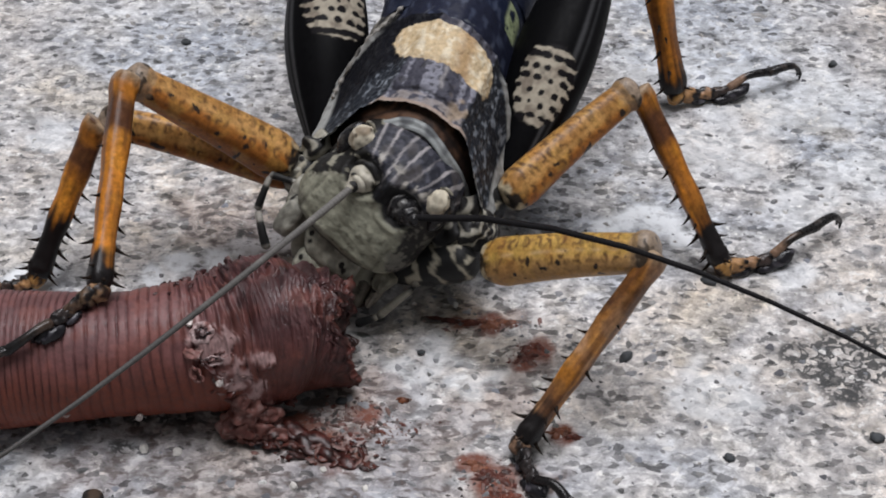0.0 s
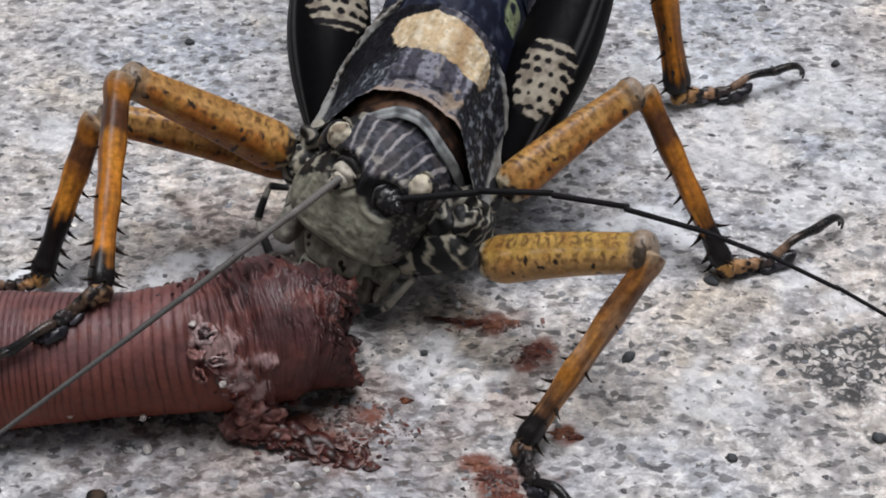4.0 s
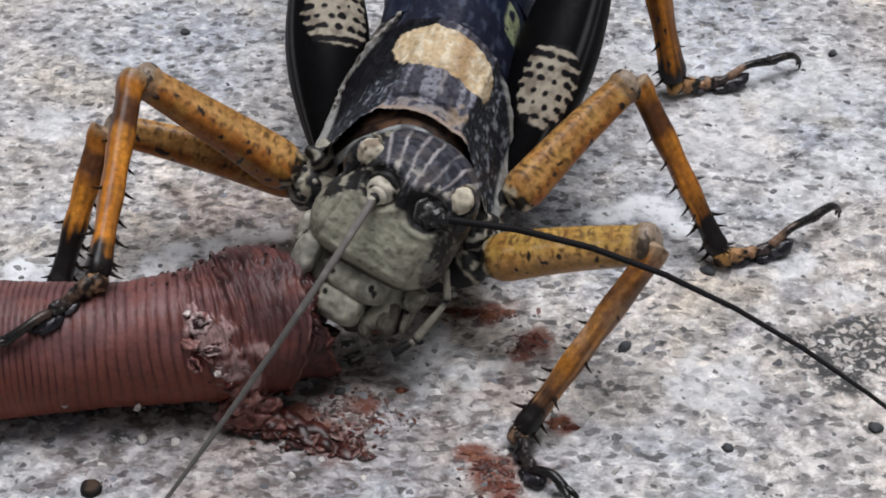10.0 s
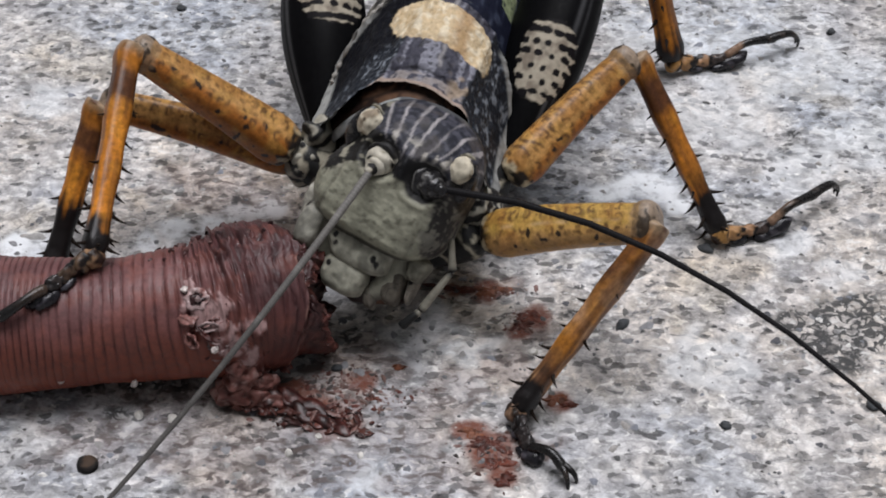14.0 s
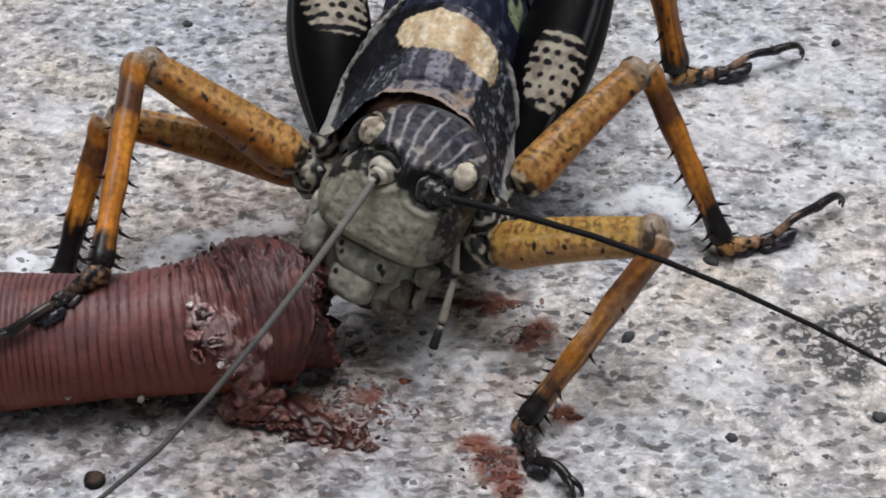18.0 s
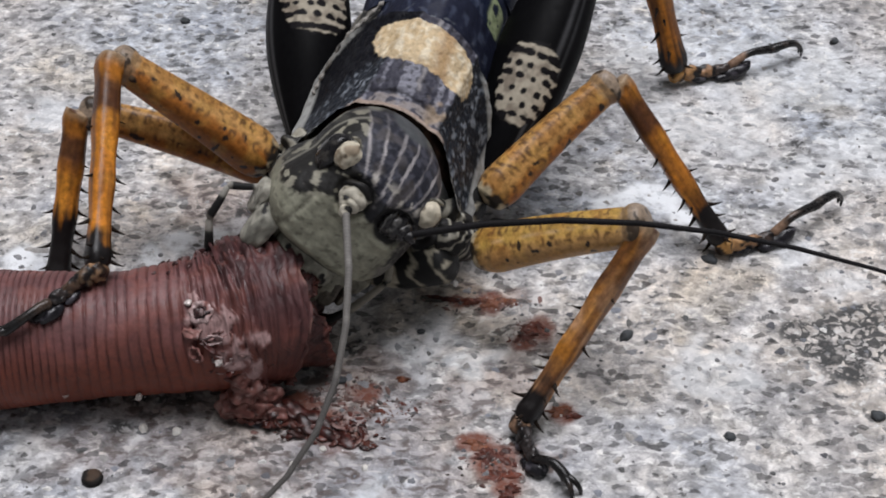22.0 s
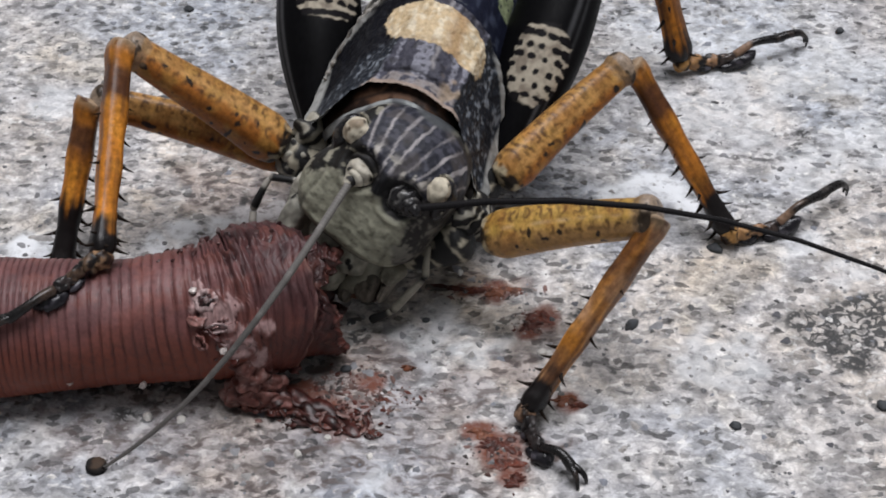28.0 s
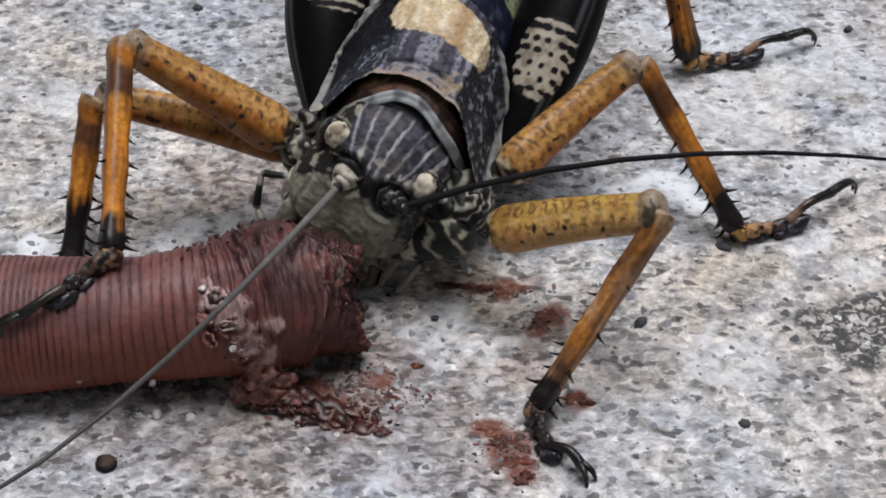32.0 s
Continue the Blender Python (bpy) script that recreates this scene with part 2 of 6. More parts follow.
        c = mix(n, l, c, tone_of, both.outputs[0])
    ochre = tex(n, l, "NOISE", 70, 4.0, 0.6)
    c = mix(n, l, c, (1.0, 0.93, 0.82), ramp(n, l, ochre.outputs[0], [(0.56, 0.0), (0.66, 0.9)]), "MULTIPLY")
    dark = ramp(n, l, fine.outputs[0], [(0.31, 0.14), (0.39, 0.0)])
    c = mix(n, l, c, (0.06, 0.057, 0.055), dark)
    a = n.new("ShaderNodeAttribute")
    a.attribute_name = "Col"
    sep = n.new("ShaderNodeSeparateColor")
    l.new(a.outputs[0], sep.inputs[0])
    # dark lichen crust, contact shade painted along the worm, dried red stain, pale smear
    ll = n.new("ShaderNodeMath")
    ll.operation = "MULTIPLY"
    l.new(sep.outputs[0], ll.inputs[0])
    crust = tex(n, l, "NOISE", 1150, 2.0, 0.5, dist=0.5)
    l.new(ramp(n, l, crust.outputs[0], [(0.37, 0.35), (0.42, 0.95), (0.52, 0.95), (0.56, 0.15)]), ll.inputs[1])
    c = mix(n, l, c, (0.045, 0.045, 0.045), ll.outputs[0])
    smear = n.new("ShaderNodeMath")
    smear.operation = "MULTIPLY"
    l.new(sep.outputs[2], smear.inputs[0])
    l.new(ramp(n, l, mid.outputs[0], [(0.34, 0.40), (0.48, 1.0)]), smear.inputs[1])
    c = mix(n, l, c, (0.78, 0.80, 0.82), smear.outputs[0])
    # damp concrete, also darkened along the worm as painted contact shade
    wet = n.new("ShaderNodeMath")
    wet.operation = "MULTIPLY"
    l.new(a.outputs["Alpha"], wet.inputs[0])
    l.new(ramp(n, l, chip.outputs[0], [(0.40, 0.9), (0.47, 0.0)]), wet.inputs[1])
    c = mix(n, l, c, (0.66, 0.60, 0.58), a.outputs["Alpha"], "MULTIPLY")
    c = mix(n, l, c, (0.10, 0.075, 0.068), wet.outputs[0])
    rr = n.new("ShaderNodeMath")
    rr.operation = "MULTIPLY"
    l.new(sep.outputs[1], rr.inputs[0])
    l.new(ramp(n, l, fine.outputs[0], [(0.36, 1.0), (0.62, 0.72)]), rr.inputs[1])
    c = mix(n, l, c, (0.155, 0.045, 0.024), rr.outputs[0])
    l.new(c, b.inputs["Base Color"])
    b.inputs["Roughness"].default_value = 0.85
    bump(n, l, b, mid.outputs[0], 0.7, 0.00026)
    bump(n, l, b, fine.outputs[0], 0.25, 0.00008)
    bump(n, l, b, grit.outputs[0], 0.3, 0.00012)

    xs = [i * 0.28 for i in range(-150, 151)]
    step_out = 0.28
    while xs[-1] < 60000:
        step_out *= 1.35
        xs.append(xs[-1] + step_out)
        xs.insert(0, -xs[-1])
    # the row along y -15 paints the worm's contact shade; others are dark marks
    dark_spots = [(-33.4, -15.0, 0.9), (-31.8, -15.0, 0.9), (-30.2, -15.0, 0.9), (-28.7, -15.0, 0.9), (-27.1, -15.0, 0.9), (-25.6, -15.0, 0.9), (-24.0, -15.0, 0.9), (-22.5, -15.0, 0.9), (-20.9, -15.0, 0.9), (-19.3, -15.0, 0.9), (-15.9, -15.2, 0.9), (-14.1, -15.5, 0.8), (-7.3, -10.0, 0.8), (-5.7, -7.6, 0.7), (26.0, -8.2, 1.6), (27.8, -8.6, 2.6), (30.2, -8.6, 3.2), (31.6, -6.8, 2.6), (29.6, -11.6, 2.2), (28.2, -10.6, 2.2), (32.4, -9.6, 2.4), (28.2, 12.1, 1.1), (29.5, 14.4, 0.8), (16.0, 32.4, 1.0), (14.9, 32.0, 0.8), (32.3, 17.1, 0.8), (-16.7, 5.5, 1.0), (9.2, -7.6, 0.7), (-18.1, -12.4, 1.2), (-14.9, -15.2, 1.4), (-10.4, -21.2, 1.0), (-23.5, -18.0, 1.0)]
    red_spots = [(-9, -17.7, 2.3), (-7.0, -18.8, 1.4), (-11.5, -16.0, 2.0), (6.4, -7.9, 1.5), (3.3, -5.1, 1.6), (0.5, -5.0, 0.8), (3, -21.2, 1.9), (1.6, -19.6, 1.2), (3.8, -23.5, 1.3), (8, -16.5, 1.1), (5.6, -9.2, 1.0), (-6, -14.5, 1.5)]
    pale_spots = [(14.2, 7.3, 1.6), (16.0, 7.7, 1.9), (17.6, 7.0, 1.7), (18.6, 5.2, 1.2), (12.7, 6.3, 1.2), (-14.1, 4.6, 1.5), (-16.3, 3.6, 1.6), (-18.5, 2.6, 1.6), (-21.4, 1.8, 1.6), (-23.6, 0.8, 1.3), (-33.4, 0.2, 2.0), (-31.9, -1.9, 2.0), (-3.5, -10.6, 2.4), (-1.0, -8.2, 1.8), (1.5, -11.2, 2.0), (1.5, -15.2, 1.6), (-5.6, -23.8, 1.6), (27.5, 0.7, 2.2), (30.6, -2.6, 1.8), (-34.5, 19.1, 2.6)]
    # damp marks; those along the worm's edge also paint its contact shade
    damp_shade_spots = [(-31.2, -15.5, 1.3), (-28.4, -15.3, 1.4), (-25.5, -15.2, 1.4), (-22.7, -15.3, 1.5), (-19.8, -15.2, 1.6), (-16.9, -15.2, 1.9), (-14.0, -15.8, 2.2), (-10.8, -15.2, 2.4), (-8.4, -13.5, 2.4), (-6.4, -12.4, 2.2), (-5.4, -11.0, 1.4), (-3.9, -13.0, 1.4), (-7.1, -16.9, 2.0), (-9.8, -18.5, 1.6), (1.6, -3.9, 1.2), (5.1, -4.2, 1.0), (5.8, -21.2, 2.2), (3.0, -22.2, 1.6), (7.4, -9.4, 1.2)]
    dust_spots = [(-8.9, -21.2, 4.5), (-3.4, -19.1, 4.0), (-13.3, -20.1, 4.0), (-19.3, -19.6, 4.0), (-25.2, -20.1, 3.5), (0.7, -15.8, 3.0), (-0.9, -23.3, 4.0), (-14.9, -23.8, 4.0), (4.8, -13.0, 2.5), (-16.7, 6.3, 4.0), (-20.1, 7.7, 3.5), (-13.8, 4.1, 3.0)]
    white_spots = [(18.8, 28.4, 5.0), (26.0, 24.9, 6.0), (33.4, 24.1, 5.0), (24.0, 16.7, 4.5), (29.8, 9.9, 4.0), (19.3, 17.5, 3.5), (35.6, 13.6, 4.0), (19.4, -12.4, 3.5)]
    holes = [(-24.93, -22.5, 1.15)]

    def mask(p, spots, rag):
        f = 0.0
        for x, y, r in spots:
            d = math.hypot(p[0] - x, p[1] - y) / r + rag * nz(p, 0.55, x)
            f = max(f, 1 - step(d, 0.55, 1.15))
        return f

    k = len(xs)
    verts, cols = [], []
    for y in xs:
        for x in xs:
            p = Vector((x, y, 0))
            if abs(x) < 60 and abs(y) < 60:
                z = lie(p)
                for hx, hy, hr in holes:
                    z -= 0.45 * (1 - step(math.hypot(x - hx, y - hy), hr * 0.5, hr))
                cols.append((mask(p, dark_spots, 0.5), mask(p, red_spots, 0.6), max(0.9 * mask(p, pale_spots[:11], 0.7), 0.45 * mask(p, pale_spots[11:], 0.9), 0.42 * mask(p, white_spots, 0.8)), max(mask(p, damp_shade_spots, 0.9), 0.75 * mask(p, dust_spots, 0.9))))
            else:
                z = 0.0
                cols.append((0, 0, 0, 0))
            verts.append((x * MM, y * MM, z * MM))
    faces = [(i * k + j, i * k + j + 1, (i + 1) * k + j + 1, (i + 1) * k + j) for i in range(k - 1) for j in range(k - 1)]
    me = bpy.data.meshes.new("ground")
    me.from_pydata(verts, [], faces)
    ca = me.color_attributes.new("Col", "FLOAT_COLOR", "POINT")
    ca.data.foreach_set("color", np.array(cols, dtype=np.float32).ravel())
    me.polygons.foreach_set("use_smooth", [True] * len(faces))
    me.materials.append(m)
    tagged(new("ground", me), "weathered grey-white concrete with dark specks and red stains", "ground", kind="structure")


ground()


# ---------------------------------------------------------------- earthworm
WORM_LINE = [(-62, -15.5, 4.7), (-45, -14.6, 4.75), (-31.6, -13.7, 4.8), (-23.6, -13.2, 4.85), (-17.6, -12.4, 5.1), (-13.6, -11.2, 5.15), (-10.8, -10.3, 4.4), (-7.9, -10.3, 3.6)]


def spline(pts):
    pts = [Vector(p) for p in pts]
    k = len(pts) - 1

    def f(u):
        x = min(max(u, 0), 1) * k
        i = min(int(x), k - 1)
        t = x - i
        a, b, c, d = pts[max(i - 1, 0)], pts[i], pts[i + 1], pts[min(i + 2, k)]
        return 0.5 * ((2 * b) + (c - a) * t + (2 * a - 5 * b + 4 * c - d) * t * t + (3 * b - a - 3 * c + d) * t ** 3)
    return f


def earthworm():
    """The worm, and its chewed end, which slides in its skin."""
    root = tagged(new("earthworm"), "thick red-brown ringed earthworm with a chewed wet end on concrete", "worm")
    root.matrix_basis = at((-25, -13.4, 0))
    off = Vector((-25, -13.4, 0))
    curve = spline(WORM_LINE)
    pts = np.array([tuple(curve(k / 600)) for k in range(601)])

    def axis(x):
        return Vector((x, float(np.interp(x, pts[:, 0], pts[:, 1])), float(np.interp(x, pts[:, 0], pts[:, 2]))))

    # rings: close in front, wider towards the wound, close and crumpled behind it
    turns, acc = [], 0.0
    for i in range(1501):
        x = -62 + 0.04 * i
        acc += 0.04 / (0.46 + 0.28 * step(x, -30, -25) * (1 - step(x, -17.5, -15)))
        turns.append(acc)

    def ring(x, v):
        a = v * math.tau
        warp = 0.35 * nz((x, 0, 0), 0.5, 5) + (0.30 + 0.5 * step(x, -18, -14)) * nz((x * 0.25, 1.3 * math.cos(a), 1.3 * math.sin(a)), 1.0, 2)
        ph = (turns[min(max(int((x + 62) / 0.04), 0), 1500)] + warp) % 1.0 - 0.5
        k = math.exp(-(ph / 0.125) ** 2)
        return k * (0.8 + 0.6 * nz((x * 0.8, 2 * math.cos(a), 2 * math.sin(a)), 1.0, 8))

    def torn(x, v):
        """Pale torn skin round the wound, then down along the side."""
        a = (v if v < 0.5 else v - 1) * 30.0
        m = 0.0
        for cx, ca, rx, ra in ((-17.2, 4.0, 1.35, 1.5), (-16.6, 5.6, 0.8, 1.1), (-16.2, 6.8, 0.9, 1.0), (-14.9, 5.6, 1.1, 0.7), (-15.3, 8.3, 0.8, 1.3), (-15.0, 10.5, 0.9, 1.2), (-18.0, 2.2, 0.35, 0.8)):
            d = math.hypot((x - cx) / rx, (a - ca) / ra) + 0.45 * nz((x, a, 0), 1.1, 4) + 0.3 * nz((x, a, 0), 2.6, 9)
            m = max(m, 1 - step(d, 0.82, 0.96))
        return m

    def skin(px, v, shrink=0.0):
        """A point of the ringed skin."""
        z = (axis(px + 0.2) - axis(px - 0.2)).normalized()
        x = Vector((0, 0, 1))
        x = (x - z * x.dot(z)).normalized()
        y = z.cross(x)
        c, s = math.cos(v * math.tau), math.sin(v * math.tau)
        r = 4.75 + 0.25 * math.sin(px * 0.33) + 0.35 * step(px, -19, -15) * (1 - step(px, -10.5, -7.5)) - shrink
        r *= (1 - 0.13 * step(px, -13.5, -9.5)) * (1 - 0.12 * step(px, -9.5, -7.0))
        crest = step(c, 0.15, 0.85) * step(px, -20.5, -16.5)
        wob = nz((px * 0.9, v * 6, 0), 1.0) * (0.10 + 0.22 * crest) + crest * (0.50 * nz((px * 1.8, v * 5, 4), 1.0) + 0.34 * nz((px * 3.6, v * 8, 8), 1.0) + 0.16 * nz((px * 7.0, v * 14, 8), 1.0))
        r += wob - (0.13 + 0.10 * crest) * ring(px, v) * (0.45 + 0.55 * step(c, -0.5, 0.4))
        if -19 < px < -13:
            t = torn(px, v)
            r += t * (0.14 + 0.26 * nz((px, v * 30, 0), 1.4, 6))
        p = axis(px) + x * (r * c) + y * (r * s)
        p.z = max(p.z, 0.12)
        return p

    def colour(px, v, p):
        c = math.cos(v * math.tau)
        up, low = (0.140, 0.060, 0.059), (0.175, 0.040, 0.021)
        col = lerp(low, up, step(c + 0.15 * nz(p, 0.4, 4), 0.05, 0.85))
        col = lerp(col, (0.24, 0.105, 0.098), step(nz(p, 0.35, 15), 0.0, 0.4) * step(c, 0.2, 0.7) * 0.45)
        col = lerp(col, (0.045, 0.014, 0.014), ring(px, v) * (0.20 + 0.60 * step(c, -0.35, 0.35)))
        col = lerp(col, (0.048, 0.018, 0.020), step(px, -20.0, -11.5) * (0.62 + 0.3 * nz(p, 0.5, 12)))
        col = lerp(col, (0.030, 0.012, 0.013), step(c, 0.55, 0.95) * step(px, -20, -15.5) * step(nz((p.x * 1.6, p.y * 0.6, p.z * 0.6), 0.9, 23), -0.1, 0.35) * 0.75)
        k = nz(p, 0.5, 3) + 0.5 * nz(p, 1.5)
        col = lerp(col, (0.22, 0.070, 0.050), step(k, 0.1, 0.5) * 0.35)
        if -19 < px < -13:
            tissue = lerp((0.37, 0.235, 0.225), (0.15, 0.050, 0.042), step(nz(p, 1.3, 77) + 0.3 * step(px, -16.3, -15.0), 0.10, 0.36))
            col = lerp(col, tissue, torn(px, v))
        return col

    # skin, with a frayed rim at its torn end
    def end_of(v):
        a = v * math.tau
        return -11.9 + 0.8 * nz((math.cos(a) * 1.6, math.sin(a) * 1.6, 0), 1.0, 3) + 0.45 * nz((math.cos(a) * 5, math.sin(a) * 5, 0), 1.0, 9)

    def body_x(u, v):
        return -62 + (end_of(v) + 62) * (u ** 0.8)

    def body(u, v):
        px = body_x(u, v)
        p = skin(px, v)
        lip = step(px, end_of(v) - 0.5, end_of(v))
        if lip > 0:
            c = axis(px)
            p = c + (p - c) * (1 + 0.035 * lip * (1 + nz((v * 40, 0, 0), 1.0)))
            p.z = max(p.z, 0.12)
        return p - off
    part("body", sheet("body", 1050, 130, body, lambda u, v, p: lerp(colour(body_x(u, v), v, p), (0.30, 0.16, 0.13), step(body_x(u, v), end_of(v) - 0.22, end_of(v)) * step(nz(p, 1.4, 8), -0.1, 0.3) * 0.7), close_v=True), WORM, root)

    # chewed end: ringed skin to a ragged edge, then raw flesh turned inwards
    def rag(v):
        a = v * math.tau
        return -7.6 + 1.3 * nz((math.cos(a) * 1.3, math.sin(a) * 1.3, 0), 1.0, 21) + 0.9 * nz((math.cos(a) * 4, math.sin(a) * 4, 0), 1.0, 5) + 0.5 * nz((math.cos(a) * 9, math.sin(a) * 9, 0), 1.0, 7) - 1.6 * step(math.cos(a), 0.35, 0.95)

    def end_x(u, v):
        return -15.0 + (rag(v) + 15.0) * min(u / 0.66, 1)

    def stump(u, v):
        p = skin(end_x(u, v), v, 0.07)
        if u > 0.66:
            k = (u - 0.66) / 0.34
            c = axis(-8.6)
            hollow = Vector((c.x - 0.3 - 1.1 * math.sin(k * 2.6), c.y, c.z))
            p = p.lerp(hollow, k ** 1.3) + Vector((0.25 * math.sin(min(k * 9, 3.14)), 0, 0))
            p += Vector((nz(p, 1.1, 3), nz(p, 1.1, 13), nz(p, 1.1, 23))) * 0.75 * math.sin(k * 3.0) + Vector((nz(p, 2.6, 3), nz(p, 2.6, 13), nz(p, 2.6, 23))) * 0.32
            p.z = max(p.z, 0.12)
        return p - off

    def raw(u, v, p):
        col = colour(end_x(u, v), v, p)
        red = lerp((0.042, 0.013, 0.012), (0.105, 0.030, 0.022), step(nz(p, 0.7, 43) + 0.5 * nz(p, 1.9, 3), -0.15, 0.4))
        red = lerp(red, (0.22, 0.11, 0.09), step(nz(p, 1.6, 91), 0.34, 0.5) * 0.35)
        return lerp(col, red, max(step(u, 0.60, 0.68), step(end_x(u, v) + 0.8 * nz(p, 0.8, 19), rag(v) - 1.1, rag(v) - 0.3) * 0.85))
    stub = part("chewed_end", sheet("chewed_end", 190, 150, stump, raw, close_v=True), FLESH_SKIN, root, "ragged dark red chewed end")

    # torn flesh and pale tissue round the wound
    rnd = random.Random(4)
    pink, red, white = (0.26, 0.115, 0.10), (0.10, 0.024, 0.018), (0.40, 0.285, 0.275)

    def shred(name, p, r, c, label="", tilt=0, seed=0.0):
        me = blob(name, r, lambda u, v, q: lerp(c, tuple(0.5 * k for k in c), step(nz(q, 1.6, seed) + 0.4 * nz(q, 3.4, seed), -0.1, 0.4)), 16, 22, 0.55, seed)
        part(name, me, FLESH, root, label, at(Vector(p) - off) @ pose(0, 0, 0, rnd.uniform(-25, 25), rnd.uniform(-25, 25), tilt))

    def torus(u, v):
        a, b = u * math.tau, v * math.tau
        w = 1 + 0.34 * nz((math.cos(a), math.sin(a), math.cos(b) * 0.4), 1.9)
        return Vector(((0.62 * w + 0.24 * math.cos(b)) * math.cos(a), (0.58 * w + 0.24 * math.cos(b)) * math.sin(a), 0.13 * math.sin(b) + 0.22 * nz((math.cos(a), math.sin(a), 0), 2.5, 4)))
    me = sheet("wound_rim", 48, 14, torus, lambda u, v, p: lerp(white, pink, step(nz(p, 1.2), 0, 0.4)), True, True)
    hole = Vector((-17.2, -15.5, 9.1))
    face = frame_of(Vector((0, -0.57, 0.82)), Vector((1, 0, 0))).to_4x4()
    part("wound_rim", me, FLESH, root, "pale torn rim of a round wound", at(hole - off) @ face)
    shred("wound", hole + Vector((0, 0.10, -0.12)), (0.55, 0.55, 0.4), (0.035, 0.012, 0.012), seed=2)
    shred("wound_bead", hole + Vector((0.1, -0.25, 0.25)), (0.22, 0.2, 0.2), (0.42, 0.30, 0.29), "pale bead in the wound", seed=3)

    # flaps of pale skin lifted round the wound
    for i, (x, ang, ln, wd, c) in enumerate(((-16.5, 28, 0.75, 0.34, white), (-17.6, 20, 0.6, 0.28, pink), (-15.6, 24, 0.8, 0.36, pink), (-15.9, 10, 0.7, 0.36, white), (-14.9, 16, 0.9, 0.34, red), (-15.2, -2, 0.8, 0.4, pink), (-14.2, 4, 0.9, 0.36, red), (-14.9, -16, 0.9, 0.45, pink), (-13.9, -12, 0.9, 0.4, red))):
        def flap(u, v, i=i, ln=ln, wd=wd):
            x, w = (u - 0.5) * 2 * ln, (v - 0.5) * 2 * wd * (1 - 0.8 * abs(2 * u - 1) ** 2.5) * (1 + 0.6 * nz((u * 4, i, 0), 1.0))
            return Vector((x + 0.3 * nz((u * 3, v * 3, i), 1.0), w, 0.10 + 0.30 * nz((u * 3, v * 3, i), 1.2, 4) + 0.25 * (2 * v - 1) ** 2))
        me = sheet("skin_flap", 22, 12, flap, lambda u, v, p, c=c, i=i: lerp(c, tuple(0.4 * k for k in c), step(nz(p, 1.5, i), -0.05, 0.4)))
        th = radians(ang)
        nrm = Vector((0, -math.cos(th), math.sin(th)))
        solid = part("skin_flap", me, FLESH, root, "", at(axis(x) + nrm * 5.0 - off) @ frame_of(nrm, Vector((math.cos(i * 2.1), 0.2, math.sin(i * 2.1)))).to_4x4())
        solid.modifiers.new("thick", "SOLIDIFY").thickness = 0.12 * MM
    for i in range(46):
        f = (i / 45) ** 0.9
        x = -17.2 + 4.6 * f + rnd.uniform(-0.9, 1.2)
        ang = radians(40 - 76 * f + rnd.uniform(-16, 16))
        p = axis(x) + Vector((0, -math.cos(ang), math.sin(ang))) * 4.95
        s = rnd.uniform(0.12, 0.42) * (1 + 0.5 * f)
        c = (pink, red, red, (0.30, 0.17, 0.155), (0.08, 0.018, 0.015), red)[i % 6]
        shred("flesh_shred", p, (s * rnd.uniform(0.9, 2.2), s, s * 0.38), c, tilt=rnd.uniform(0, 180), seed=i * 1.3)

    # crusty scales of dried skin that stand up along the crest
    for i in range(30):
        x = -20.6 + 8.6 * (i + rnd.random()) / 30
        th = radians(58 + rnd.uniform(-16, 22))
        p = skin(x, (th / math.tau - 0.25) % 1.0) - Vector((0, math.cos(th), math.sin(th))) * 0.05
        s = rnd.uniform(0.13, 0.27)
        shred("skin_scale", p, (s * rnd.uniform(0.8, 1.5), s * 0.6, s * rnd.uniform(0.9, 1.5)), ((0.085, 0.036, 0.037), (0.12, 0.055, 0.053), (0.045, 0.020, 0.021), (0.20, 0.12, 0.115))[i % 4 if i % 8 else 3], tilt=rnd.uniform(-60, 60), seed=200 + i)

    # ropes of flesh that spill from the wound over the concrete
    for i in range(8):
        x0, x1 = -15.4 + 3.0 * rnd.random(), (-6.6, -7.6, -9.5, -11.0, -12.0, -10.2, -8.6, -12.6)[i]
        y0, y1 = -16.0 - 0.6 * rnd.random(), -16.9 - 2.4 * ((x1 + 12.8) / 6.2) + rnd.uniform(-0.7, 0.8)
        z0 = rnd.uniform(0.6, 2.6)
        way = spline([(x0, y0, z0), (x0 + 0.30 * (x1 - x0), y0 - 0.5 + rnd.uniform(-0.6, 0.5), z0 * 0.35 + 0.2), (x0 + 0.65 * (x1 - x0), 0.45 * y0 + 0.55 * y1 + rnd.uniform(-0.6, 0.5), 0.28), (x1, y1, 0.08)])
        r0 = (0.72, 0.60, 0.30, 0.44, 0.62, 0.38, 0.34, 0.5)[i]
        c = ((0.085, 0.021, 0.016), (0.055, 0.014, 0.011), (0.12, 0.034, 0.024), (0.045, 0.013, 0.011))[i % 4]
